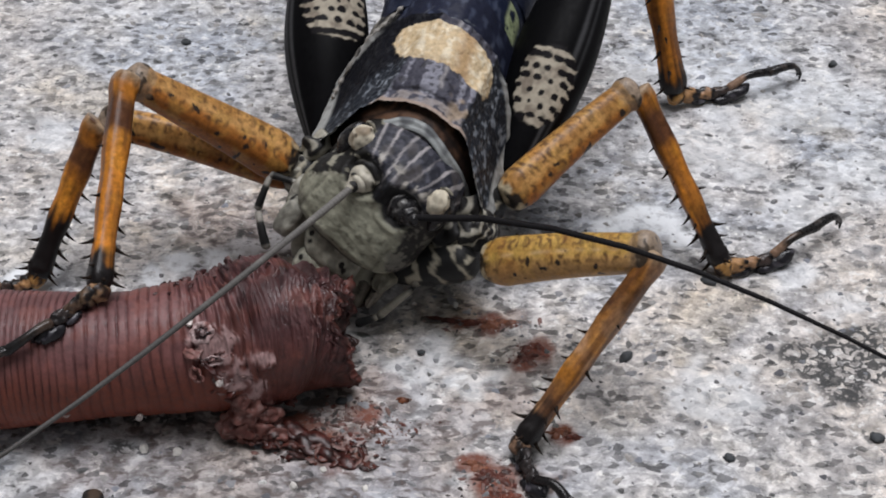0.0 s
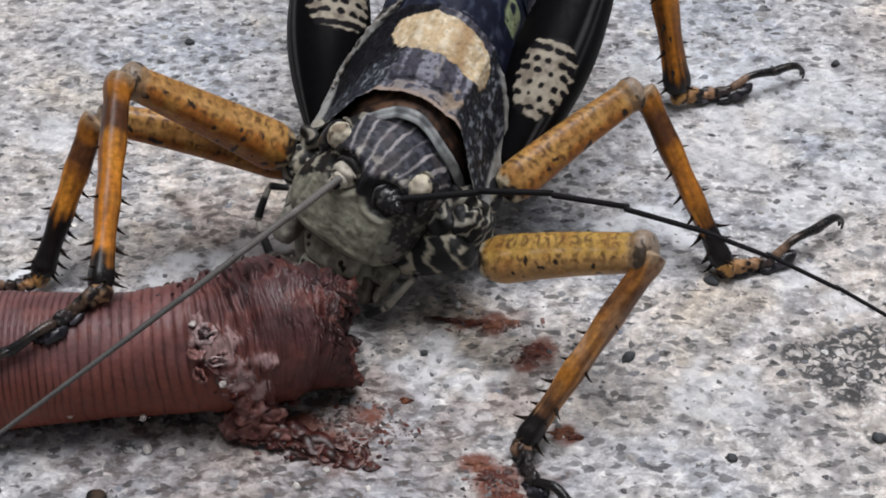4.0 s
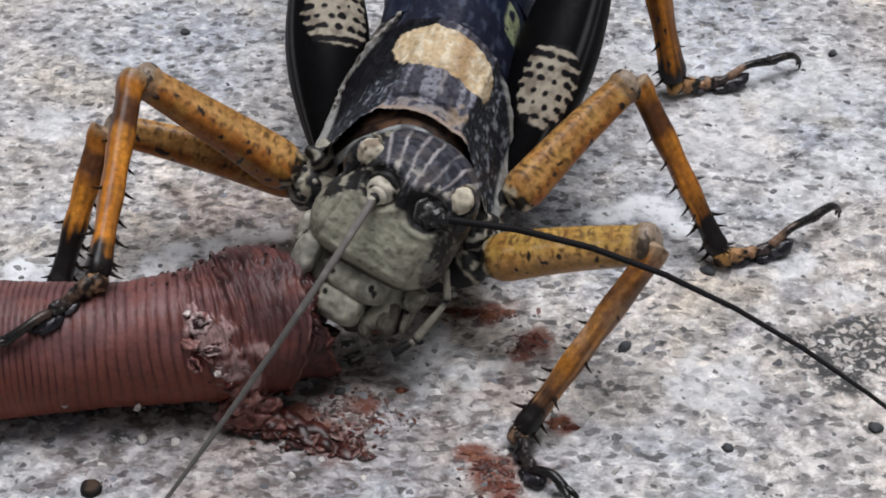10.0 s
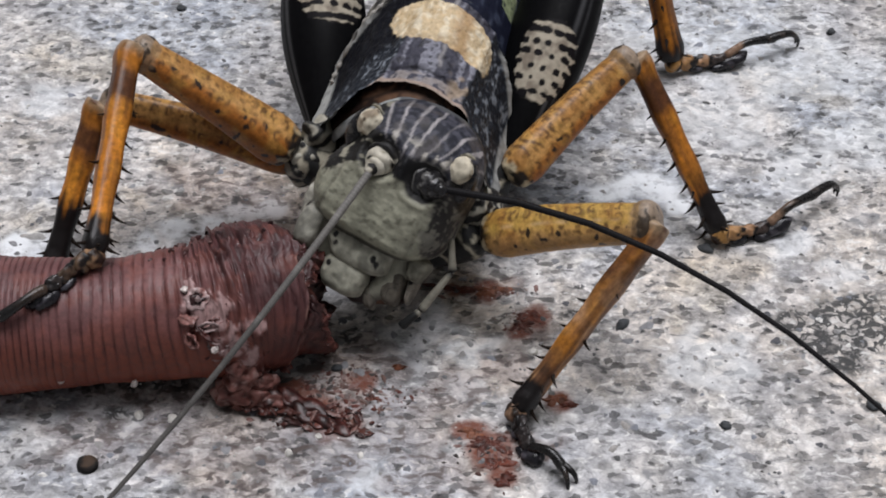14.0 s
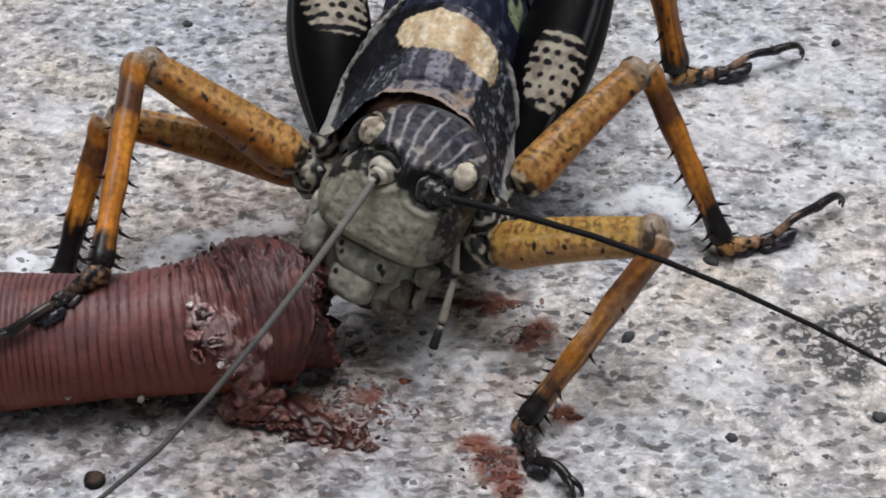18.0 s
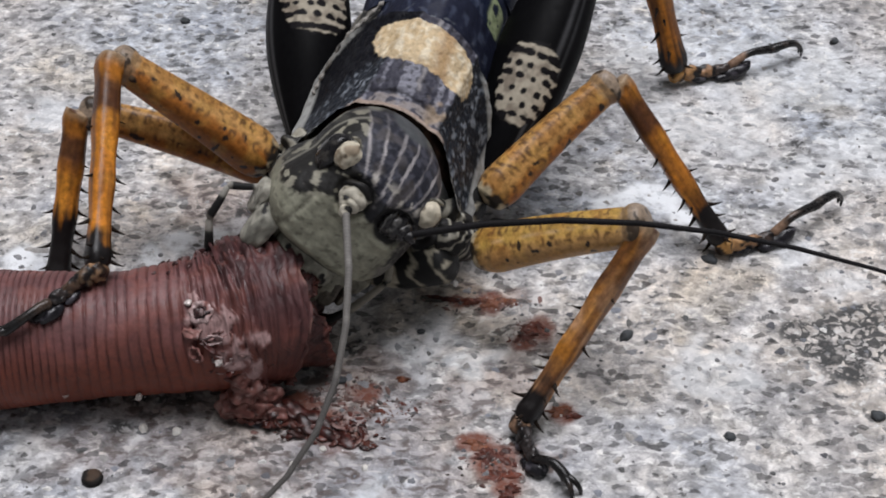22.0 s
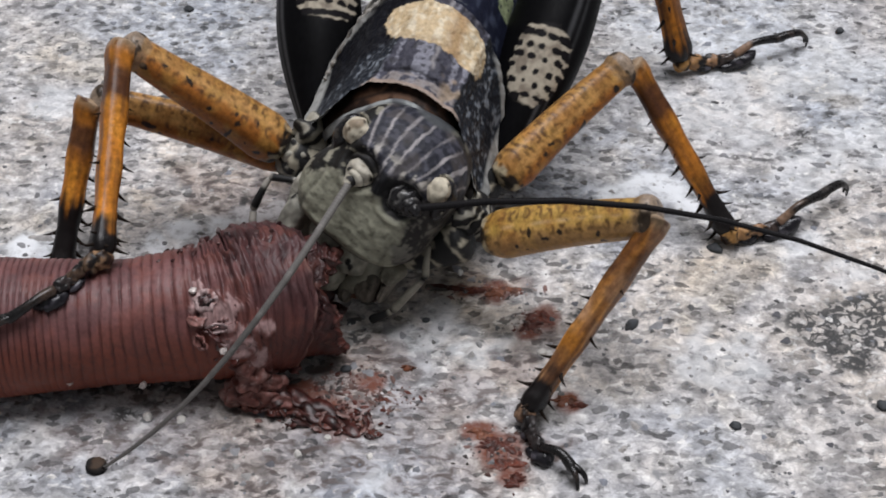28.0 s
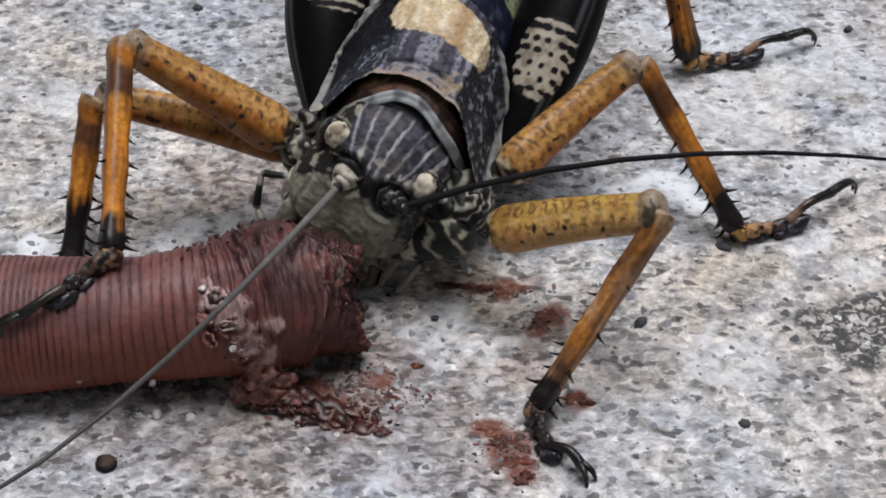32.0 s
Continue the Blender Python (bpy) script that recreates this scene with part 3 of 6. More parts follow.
        me = tube("flesh_rope", lambda u: way(u) - off + Vector((0, 0.6 * nz((u * 5, i, 0), 1.0), 0.25 * nz((u * 7, i, 5), 1.0))), lambda u: (0.6 * r0 * (1 - 0.5 * u) * capped(u, 0.12) * (1 + 0.9 * nz((u * 8, i, 2), 1.0)), r0 * (1 - 0.35 * u) * capped(u, 0.12) * (1 + 0.9 * nz((u * 7, i, 12), 1.0))),
                  lambda u, v, p: lerp(lerp(c, tuple(0.35 * k for k in c), step(nz(p, 1.3, i) + 0.5 * nz(p, 3.2, i), -0.1, 0.35)), (0.26, 0.15, 0.13), step(nz(p, 2.0, i + 40), 0.34, 0.5) * 0.5), 60, 18, Vector((0, 0, 1)))
        part("flesh_rope", me, FLESH, root, "wet dark red rope of flesh" if i == 0 else "")
    for i in range(110):
        f = (i / 109) ** 0.8
        p = Vector((-15.4 + 9.6 * f + rnd.gauss(0, 0.9), -16.6 - 2.3 * f + rnd.gauss(0, 0.75), 0.7 - 0.6 * f))
        s = rnd.uniform(0.07, 0.27) * (1.3 - 0.4 * f)
        c = ((0.075, 0.018, 0.013), (0.095, 0.030, 0.022), (0.035, 0.011, 0.009), (0.09, 0.022, 0.015), (0.20, 0.11, 0.095))[i % 5]
        shred("flesh_shred", p, (s * rnd.uniform(0.9, 2.6), s * 0.9, s * 0.36), c, tilt=rnd.uniform(-70, 60), seed=60 + i * 1.1)
    for x, y, z, r in ((-15.1, -16.9, 1.3, 1.15), (-14.5, -16.8, 2.7, 1.05), (-14.9, -16.7, 3.9, 0.85), (-13.7, -17.0, 0.9, 0.95), (-13.1, -16.6, 2.0, 0.8), (-12.4, -17.2, 0.5, 0.75)):
        me = blob("flesh_lump", (r * 1.15, r * 0.8, r), lambda u, v, q, k=x: lerp(lerp((0.20, 0.080, 0.066), (0.09, 0.026, 0.020), step(nz(q, 0.9, k) + 0.5 * nz(q, 2.2, k), -0.1, 0.35)), (0.36, 0.23, 0.21), step(nz(q, 1.5, k + 9) + 0.4 * nz(q, 3.4, k), 0.16, 0.36) * 0.7), 40, 48, 0.62, x * 3)
        part("flesh_lump", me, FLESH_SKIN, root, "pink lump of spilt tissue", at(Vector((x, y, z)) - off))
    # white grains stuck to the skin
    for x, v in ((-27.0, -0.30), (-18.1, -0.06), (-22.0, -0.32), (-16.0, -0.2)):
        shred("grain", Vector((x, -13.0 + 4.9 * math.sin(v * math.tau), 4.8 + 4.95 * math.cos(v * math.tau))), (0.28, 0.28, 0.2), (0.7, 0.62, 0.58), "pale grain stuck to the skin", seed=x)
    return stub


STUB = earthworm()

# ---------------------------------------------------------------- weta
BASE, PIVOT, NECK = Vector((2.0, 8.0, 0.0)), Vector((2.0, 6.0, 8.0)), Vector((-0.5, -0.5, 11.5))
weta = tagged(new("tree_weta"), "large dark tree weta with amber spiny legs feeding on an earthworm", "insect")
weta.matrix_basis = at(BASE)

LAT = Vector((6.19, -2.5, -0.55)).normalized()
UP = Vector((0.80, -1.7, 5.4)).normalized()
BACK = Vector((0.225, 0.965, 0.255)).normalized()
SHIELD, PC = Vector((-2.67, 1.36, 10.65)), Vector((-2.95, 1.95, 8.8))
CREAM = (0.60, 0.465, 0.29)


def arch(f):
    """Cross-section of the shield: across and up, at f from the middle (0) to the lobe's lower edge (1)."""
    k = abs(f)
    return math.copysign(1.33 * k - 0.28 * k * k, f), 1 - 1.2 * k * k


def pronotum():
    def place(u, v):
        f = (v - 0.5) * 2
        k = abs(f)
        t = max(0.0, (k - 0.76) / 0.24)
        bend = 1 - math.sqrt(max(1 - t ** 2.2, 0))
        front = -0.05 - 0.3 * step(k, 0.0, 0.5) - 1.3 * step(k, 0.4, 0.82) + 1.5 * bend - (1.3 if f > 0 else 0.6) * step(k, 0.48, 0.80)
        rear = 8.9 - 2.2 * k * k - 1.2 * k ** 4 - 1.8 * bend
        s = front + (rear - front) * u
        w, h = arch(f * (1 + 0.12 * k ** 5))
        taper = 1.0 - 0.03 * step(u, 0.35, 1.0) - 0.04 * (1 - step(u, 0.0, 0.25)) * step(k, 0.7, 1)
        p = SHIELD + BACK * s + LAT * (6.75 * w * taper) + UP * (5.75 * h + 0.35 * math.sin(u * 3.1) * (1 - k))
        out = (UP * max(h, 0.25) + LAT * w).normalized()
        lip = 0.20 * math.exp(-(u / 0.05) ** 2) + 0.16 * math.exp(-((1 - u) / 0.05) ** 2)
        if k > 0.5:
            lip = max(lip * (1 + step(k, 0.6, 0.75)), 0.55 * math.exp(-((1 - k) / 0.04) ** 2))
        side = (0.38 - 0.30 * u) if f < 0 else (0.37 + 0.16 * u)
        ridge = 0.20 * math.exp(-((k - side) / 0.04) ** 2)
        dent = -0.46 * step(k, side + 0.02, side + 0.2) * math.sin(u * math.pi) - 0.16 * math.exp(-((u - 0.17 + 0.06 * k) / 0.03) ** 2) * (1 - step(k, 0.32, 0.42))
        groove = -0.12 * math.exp(-(f / 0.025) ** 2) * step(u, 0.2, 0.4)
        calm = 1 - 0.8 * step(k, 0.84, 0.93)
        return p + out * (calm * (0.13 * nz(p, 0.8) + 0.09 * nz(p, 2.2, 3) + 0.05 * nz(p, 4.5, 8)) + ridge + lip + dent + groove) - BASE

    def colour(u, v, p):
        f = (v - 0.5) * 2
        k = abs(f)
        n1, n2, n3 = nz(p, 0.45, 2), nz(p, 1.6, 9), nz(p, 3.4, 21)
        streak = step(0.9 * nz((f * 17.0, u * 1.6, 0), 1.0, 6) + 0.45 * n2 + 0.35 * n3, 0.02, 0.42)
        col = lerp((0.064, 0.063, 0.082), (0.31, 0.31, 0.36), streak * 0.8)
        col = lerp(col, (0.024, 0.022, 0.027), step(n2 + 0.6 * n3, 0.24, 0.5) * 0.7)
        col = lerp(col, (0.34, 0.32, 0.32), math.exp(-((f - 0.10 + 0.02 * n2) / 0.018) ** 2) * step(u, 0.22, 0.3) * 0.8)
        # pale front band and the tan patch beside it
        band = 0.17 - 0.06 * k + 0.012 * n2
        col = lerp(col, (0.30, 0.265, 0.25), (1 - step(u, band - 0.03, band)) * step(n2 + 0.5 * n3, -0.35, 0.25) * 0.8)
        col = lerp(col, (0.025, 0.024, 0.030), math.exp(-((u - band - 0.015) / 0.014) ** 2) * 0.75)
        col = lerp(col, (0.37, 0.285, 0.205), step(f + 0.04 * n2, 0.20, 0.28) * (1 - step(u, 0.26, 0.40)) * step(nz(p, 1.3, 41), -0.2, 0.2) * 0.85)
        # flecked lobes
        fleck = step(0.8 * nz(p, 1.5, 9) + 0.5 * nz(p, 3.0, 4), 0.10, 0.50)
        fine = step(nz(p, 4.0, 31), 0.28, 0.5)
        lobe = lerp((0.018, 0.021, 0.028), (0.25, 0.275, 0.31), min(1, fleck * 0.8 + fine * 0.25))
        lobe = lerp(lobe, (0.006, 0.006, 0.009), step(u + 0.1 * n1, 0.42, 0.55) * step(0.1 - f, 0.0, 0.2) * 0.95)
        side = (0.38 - 0.30 * u) if f < 0 else (0.37 + 0.16 * u)
        col = lerp(col, lobe, step(k + 0.02 * n2 + 0.012 * n3, side - 0.015, side + 0.015))
        # cream crescent along the rear
        lo = 0.49 - 0.07 * min(((f - 0.09) / 0.34) ** 2, 1.2) + 0.012 * n2 + 0.012 * n3
        left = -0.31 - (u - 0.40) * 0.56
        right = 0.53 + (u - 0.46) * 0.34
        far = 0.935 - 0.04 * max(0, -f)
        ca, cb = 2 * (f - left) / (right - left) - 1, 2 * (u - lo) / (far - lo) - 1
        cres = 1 - step(abs(ca) ** 2.9 + abs(cb) ** (3.6 if cb > 0 else 2.6) + 0.10 * n2 + 0.08 * n3, 0.93, 1.05)
        grain = lerp(CREAM, (0.74, 0.64, 0.47), step(n2 + 0.5 * n3, -0.2, 0.4))
        grain = lerp(grain, (0.40, 0.25, 0.125), step(f + 0.10 * n1, 0.08, 0.2) * (1 - step(f + 0.1 * n1, 0.28, 0.42)) * 0.75)
        grain = lerp(grain, (0.36, 0.24, 0.11), step(nz((f * 16, u * 2.2, 0), 1.0, 33) + 0.4 * n3, 0.12, 0.5) * 0.45)
        grain = lerp(grain, (0.24, 0.15, 0.07), (1 - step(u, lo + 0.02, lo + 0.09)) * step(n2, -0.2, 0.3) * 0.7)
        col = lerp(col, grain, cres)
        col = lerp(col, (0.34, 0.265, 0.22), (1 - step(u, 0.03, 0.055)) * (1 - step(k, 0.42, 0.5)))
        edge = max(step(k, 0.950, 0.962), max(1 - step(u, 0.04, 0.06), step(u, 0.95, 0.97)) * step(k, 0.62, 0.72))
        return lerp(col, lerp((0.36, 0.365, 0.35), (0.24, 0.24, 0.23), step(n2, 0, 0.4)), edge)
    part("pronotum", sheet("pronotum", 150, 230, place, colour), SHELL, weta, "mottled slate pronotum with a cream crescent")

    # brown collar under the front rim, then a pale rim round the crown
    def hoop(s0, s1, across, tall, low, bulge):
        def place(u, v):
            f = (v - 0.5) * 2 * low
            w, h = arch(f)
            k = 1 + bulge * math.sin(u * math.pi) - 0.05 * (1 - u)
            p = SHIELD + BACK * (s0 + (s1 - s0) * u - 0.9 * step(abs(f), 0.05, 0.5)) + LAT * (6.75 * across * w * k) + UP * (5.75 * (h - 1) * tall + 5.75 - 0.25 - 0.5 * (1 - u) + 1.2 * bulge * math.sin(u * math.pi))
            return p + UP * (0.06 * nz(p, 1.2) + 0.03 * math.sin(u * 12 + 2 * nz(p, 0.3))) - BASE
        return place
    part("collar", sheet("collar", 24, 110, hoop(-1.15, 1.4, 0.945, 1.06, 0.92, 0.04), lambda u, v, p: lerp(lerp((0.018, 0.011, 0.009), (0.12, 0.064, 0.038), step(nz(p, 0.8) + 0.4 * nz(p, 2.5, 3), -0.25, 0.4) * step(0.3 - abs(v - 0.5), -0.15, 0.2)), (0.012, 0.009, 0.008), 0.8 * math.exp(-((u - 0.42) / 0.07) ** 2))),
         SHELL, weta, "dark brown collar")
    part("neck_rim", sheet("neck_rim", 14, 110, hoop(-1.75, -0.95, 0.875, 1.03, 0.92, 0.03), lambda u, v, p: lerp(lerp((0.33, 0.345, 0.34), (0.13, 0.135, 0.14), step(nz(p, 0.9), -0.1, 0.4)), (0.02, 0.02, 0.02), 1 - step(u, 0.02, 0.08))),
         SHELL, weta, "pale grey rim behind the crown")
    part("neck", tube("neck", lambda u: PC - BASE + BACK * (-1.7 + 4.0 * u) - UP * (1.0 + 0.4 * (1 - u)), lambda u: (5.0, 4.8),
         lambda u, v, p: lerp((0.02, 0.02, 0.02), (0.09, 0.08, 0.07), step(nz(p, 0.9), -0.1, 0.4)), 16, 48, LAT), SKIN, weta, "dark neck skin")


def trunk_of_body():
    # thorax below the shield, striped at the sides
    def tcol(u, v, p):
        k = math.sin((p.x * 0.4 + p.z * 1.2 + p.y * 0.4) * 4.2 + 3.0 * nz(p, 0.6))
        return lerp((0.02, 0.02, 0.022), (0.30, 0.28, 0.24), step(k, 0.25, 0.7))
    part("thorax", tube("thorax", lambda u: PC - BASE + BACK * (-1.5 + 17 * u) - UP * (1.8 - 0.6 * u),
         lambda u: (6.2 * capped(u, 0.25), 6.0 * capped(u, 0.25)), tcol, 40, 60, LAT), SKIN, weta, "black and cream striped thorax")
    for i, (s0, c0) in enumerate(((7.8, (0.018, 0.021, 0.040)), (10.8, (0.016, 0.022, 0.048)))):
        def plate(u, v, s0=s0):
            w = (v - 0.5) * 2
            p = PC + BACK * (s0 + 4.6 * u + 0.9 * abs(w) ** 2) + LAT * (5.9 * w) + UP * (7.6 - 0.35 * i - 7.4 * abs(w) ** 2)
            return p + UP * (0.1 * nz(p, 0.9) + 0.06 * nz(p, 2.4, 4)) - BASE

        def slate(u, v, p, c0=c0, green=i == 1):
            n2 = nz(p, 2.2, 11)
            c = lerp(c0, (0.075, 0.09, 0.14), step(nz((p.x * 2, p.y * 0.5, p.z), 1.2, 3) + 0.3 * n2, 0.10, 0.5) * 0.7)
            c = lerp(c, (0.20, 0.215, 0.23), step(nz((p.x * 0.6, p.y * 3.0, p.z), 1.0, 17) + 0.3 * n2, 0.30, 0.45) * (1 - step(u, 0.3, 0.5)) * 0.7)
            if green:
                c = lerp(c, lerp((0.46, 0.52, 0.30), (0.30, 0.36, 0.20), step(n2, 0, 0.4)), step(nz(p, 0.9, 5) + 0.4 * n2, -0.25, -0.10) * step(v, 0.83, 0.86) * (1 - step(v, 0.945, 0.965)) * step(u + 0.15 * n2, 0.35, 0.45))
            return lerp(c, (0.30, 0.30, 0.29), step(abs(v - 0.5), 0.478, 0.486))
        part("back_plate", sheet("back_plate", 40, 90, plate, slate), SHELL, weta, "dark blue-black back plate with a pale edge")
    # pale toothed keel that runs back from the shield's side lobe
    keel = spline([(-9.0, 7.9, 10.2), (-8.3, 9.2, 11.2), (-6.5, 10.3, 14.1), (-5.1, 11.6, 15.0), (-3.7, 12.6, 16.1)])
    part("side_keel", tube("side_keel", lambda u: keel(u) - BASE, lambda u: (0.15 * capped(u, 0.05) * (1 + 0.5 * math.sin(u * 62)), 0.15 * capped(u, 0.05) * (1 + 0.5 * math.sin(u * 62))),
         lambda u, v, p: lerp((0.34, 0.32, 0.29), (0.10, 0.095, 0.09), step(nz(p, 1.5, 3), 0, 0.4)), 90, 10), SHELL, weta, "pale toothed side keel")
    # abdomen, ring by ring
    for i in range(8):
        s0, r0 = 11.6 + 4.4 * i, 5.6 + 0.9 * math.sin(min(i, 6) * 0.55) - 0.55 * max(0, i - 4)
        def acol(u, v, p):
            k = nz(p, 0.9, 3)
            c = lerp((0.012, 0.016, 0.034), (0.04, 0.048, 0.08), step(k, -0.1, 0.4))
            c = lerp(c, (0.16, 0.165, 0.18), step(u, 0.9, 0.98) * 0.6)
            patch = step(nz(p, 0.45, 12 + 0), 0.22, 0.3) * step(abs(v - 0.25), 0.06, 0.09) * (1 - step(abs(v - 0.25), 0.13, 0.16))
            return lerp(c, (0.38, 0.46, 0.24), patch)
        part("tergite", tube("tergite", lambda u, s0=s0: PC - BASE + BACK * (s0 + 5.4 * u) - UP * (0.6 + 0.012 * (s0 - 8) ** 2 * 0.3),
             lambda u, r0=r0: (r0 + 0.35 * u, (r0 + 0.5) + 0.35 * u), acol, 14, 60, LAT), SHELL, weta)


def neck_folds():
    for x, y, z, r, t in ((1.6, -3.2, 8.0, 1.9, 0), (2.6, -3.6, 6.6, 1.9, 1), (0.8, -4.6, 7.2, 1.8, 2), (2.4, -5.2, 8.2, 1.4, 3), (-9.6, 2.6, 8.6, 1.7, 4), (-10.6, 1.4, 7.2, 1.6, 5)):
        me = blob("neck_fold", (r, r * 0.8, r * 1.15), lambda u, v, p, t=t: lerp((0.018, 0.017, 0.017), (0.36, 0.34, 0.28), step(math.sin((p.x * 0.5 - p.z * 1.1 + p.y * 0.5) * 5.0 + t + 3 * nz(p, 0.7, t)), 0.50 if t < 4 else -0.35, 0.85 if t < 4 else 0.1)), 40, 56, 0.35, t * 3.1)
        part("neck_fold", me, SKIN, weta, "black and cream striped fold", at(Vector((x, y, z)) - BASE))


# ---- head
EYE_MID = Vector((-2.3, -4.0, 13.5))
HL = Vector((0.88, -0.40, -0.25)).normalized()
HD = Vector((-0.45, -0.59, -0.71))
HD = (HD - HL * HD.dot(HL)).normalized()
HN = HD.cross(HL)


def hp(a, d, n):
    """A place on the head: across, down the face and out of it, from between the eyes."""
    return EYE_MID + HL * a + HD * d + HN * n


head = None
FACE, FACE_DK = (0.275, 0.27, 0.205), (0.205, 0.20, 0.15)


def build_head():
    global head

    def place(u, v):
        d = -3.3 + 11.4 * u
        if d < 1.4:
            f = max(1 - abs((d - 1.4) / 4.7) ** 2.3, 0.0) ** (1 / 2.1)
            w, sq = 4.95 * f, 2.4
        else:
            f = max(1 - abs((d - 1.4) / 6.7) ** 6.0, 0.0) ** (1 / 2.8)
            w, sq = (4.95 + 0.40 * step(d, 1.4, 5.0) - 0.35 * step(d, 5.5, 8.0)) * f, 2.4 + 0.9 * step(d, 1.5, 4.0)
        th = v * math.tau
        c, s = math.cos(th), math.sin(th)
        k = (abs(c) ** sq + abs(s) ** sq) ** (-1 / sq)
        depth = (4.3 if s > 0 else 5.0) * f ** 0.85
        n = -3.1 - 0.3 * max(0, -d) + depth * s * k
        p = hp(w * c * k - 0.5 * step(d, 1.5, 4.5), d, n)
        a = (p - EYE_MID).dot(HL)
        if s > 0:
            # sockets of the antennae, a ridge between them, cheek seams and the lower rim of the face
            for sx, sd in ((-1.5, 1.75), (2.0, 1.9)):
                r = math.hypot(a - sx, d - sd)
                p -= HN * (0.75 * math.exp(-(r / 1.1) ** 2) - 0.22 * math.exp(-((r - 1.75) / 0.3) ** 2))
            p += HN * 0.35 * math.exp(-((a - 0.25) / 0.35) ** 2) * math.exp(-((d - 1.2) / 1.2) ** 2)
            p -= HN * 0.13 * math.exp(-((a + 3.9 + 0.10 * (d - 4)) / 0.16) ** 2) * step(d, 2.8, 3.6)
            p -= HN * 0.10 * math.exp(-((a - 3.3 + 0.10 * (d - 4)) / 0.16) ** 2) * step(d, 2.8, 3.6)
            p += HN * 0.20 * math.exp(-((d - 7.1) / 0.35) ** 2)
            p += HN * (0.12 * nz(p, 0.7) + 0.08 * nz(p, 1.7, 4) + 0.04 * nz(p, 3.6, 6))
        return p - NECK

    def colour(u, v, p):
        q = p + NECK - EYE_MID
        a, d, n = q.dot(HL), q.dot(HD), q.dot(HN)
        n1, n2, n3 = nz(q, 0.6, 5), nz(q, 1.9, 2), nz(q, 3.8, 12)
        face = lerp(FACE, FACE_DK, step(n1 + 0.3 * n3, -0.1, 0.5) * 0.6)
        face = lerp(face, (0.32, 0.31, 0.235), step(nz(q, 0.9, 61), 0.1, 0.5) * 0.4)
        face = lerp(face, (0.10, 0.095, 0.07), step(nz(q, 2.4, 14) + 0.3 * n3, 0.34, 0.5) * 0.6)
        seam = math.exp(-((a + 3.9 + 0.10 * (d - 4)) / 0.10) ** 2) + math.exp(-((a - 3.3 + 0.10 * (d - 4)) / 0.10) ** 2)
        face = lerp(face, (0.06, 0.055, 0.042), min(seam, 1) * step(d, 2.8, 3.6) * 0.4)
        face = lerp(face, (0.05, 0.046, 0.036), step(d, 7.45, 7.65))
        # crown: fine pale lines that spread backwards from between the antennae
        fan = math.atan2(a - 0.2, 5.2 - d)
        wave = math.sin(fan * 40 + 1.1 * n1 + 0.5 * n2) + 0.45 * nz((fan * 14, d * 0.5, 0), 1.0, 2)
        top = lerp((0.020, 0.021, 0.030), (0.062, 0.062, 0.080), step(n2 + 0.5 * n3, -0.2, 0.4))
        top = lerp(top, (0.40, 0.375, 0.375), step(wave, 0.66, 1.0) * (0.60 + 0.35 * step(n1, -0.3, 0.2)))
        top = lerp(top, (0.10, 0.085, 0.075), step(nz(q, 0.8, 44), 0.1, 0.4) * 0.4)
        top = lerp(top, (0.45, 0.42, 0.37), step(nz((a * 1.7, d * 0.6, n), 1.0, 52) + 0.3 * n3, 0.05, 0.28) * step(d, -0.8, -0.1) * (1 - step(abs(a - 0.2), 2.3, 3.0)) * 0.8)
        # black bar between the antennae
        top = lerp(top, (0.010, 0.010, 0.012), (1 - step(abs(a - 0.3 + 0.2 * n2), 0.45, 0.7)) * step(d, 0.6, 1.0))
        edge = 1.6 + 0.35 * n1 + 0.9 * (1 - step(abs(a - 0.3), 0.4, 0.9)) - 0.7 * step(-a, 2.4, 3.4)
        col = lerp(top, face, step(d, edge, edge + 0.3))
        # spotted cheek below the one eye, dark streaked cheek below the other
        low = d + 0.55 * (a + 5)
        spots = lerp((0.27, 0.255, 0.20), (0.014, 0.013, 0.012), step(nz(q, 1.3, 8) + 0.45 * n2 + 0.2 * n3 + 0.34 - 0.30 * step(low, 3.0, 4.6), -0.02, 0.12))
        spots = lerp(spots, (0.25, 0.24, 0.20), math.exp(-((n + 3.1 + 0.2 * n1) / 0.18) ** 2) * 0.8)
        col = lerp(col, spots, step(-a + 0.5 * n1 + 0.3 * n2, 1.8, 2.2) * step(d, 0.0, 0.4) * (1 - step(low + 0.7 * n1 + 0.4 * n2, 4.1, 4.7)))
        col = lerp(col, spots, step(-a, 3.0, 3.4) * (1 - step(d, 0.3, 0.7)))
        shade = lerp((0.022, 0.020, 0.019), (0.15, 0.142, 0.118), step(1.2 * n1 + n2 + 0.7 * n3 + 0.25 * step(d, 4.0, 6.0), 0.05, 0.5))
        col = lerp(col, shade, step(a + 0.35 * n1 + 0.25 * n2, 3.15 + 0.12 * max(d - 3, 0), 3.45 + 0.12 * max(d - 3, 0)) * (1 - step(d, 6.4, 7.2)) * (1 if d > 0.9 else 0.0))
        # sockets: dark, ringed by thin pale arcs
        for sx, sd, big in ((-1.5, 1.75, 1.45), (2.0, 1.9, 1.6)):
            r = math.hypot(a - sx, d - sd) + 0.08 * n2
            if r < big and n > -3:
                ring = lerp((0.018, 0.017, 0.017), (0.24, 0.23, 0.21), step(math.sin(r * 8.5 + 0.8 + 2.0 * n1) + 0.8 * n2, 0.55, 0.95) * (0.7 if sx > 0 else 0.5))
                col = lerp(ring, col, step(r, big - 0.25, big))
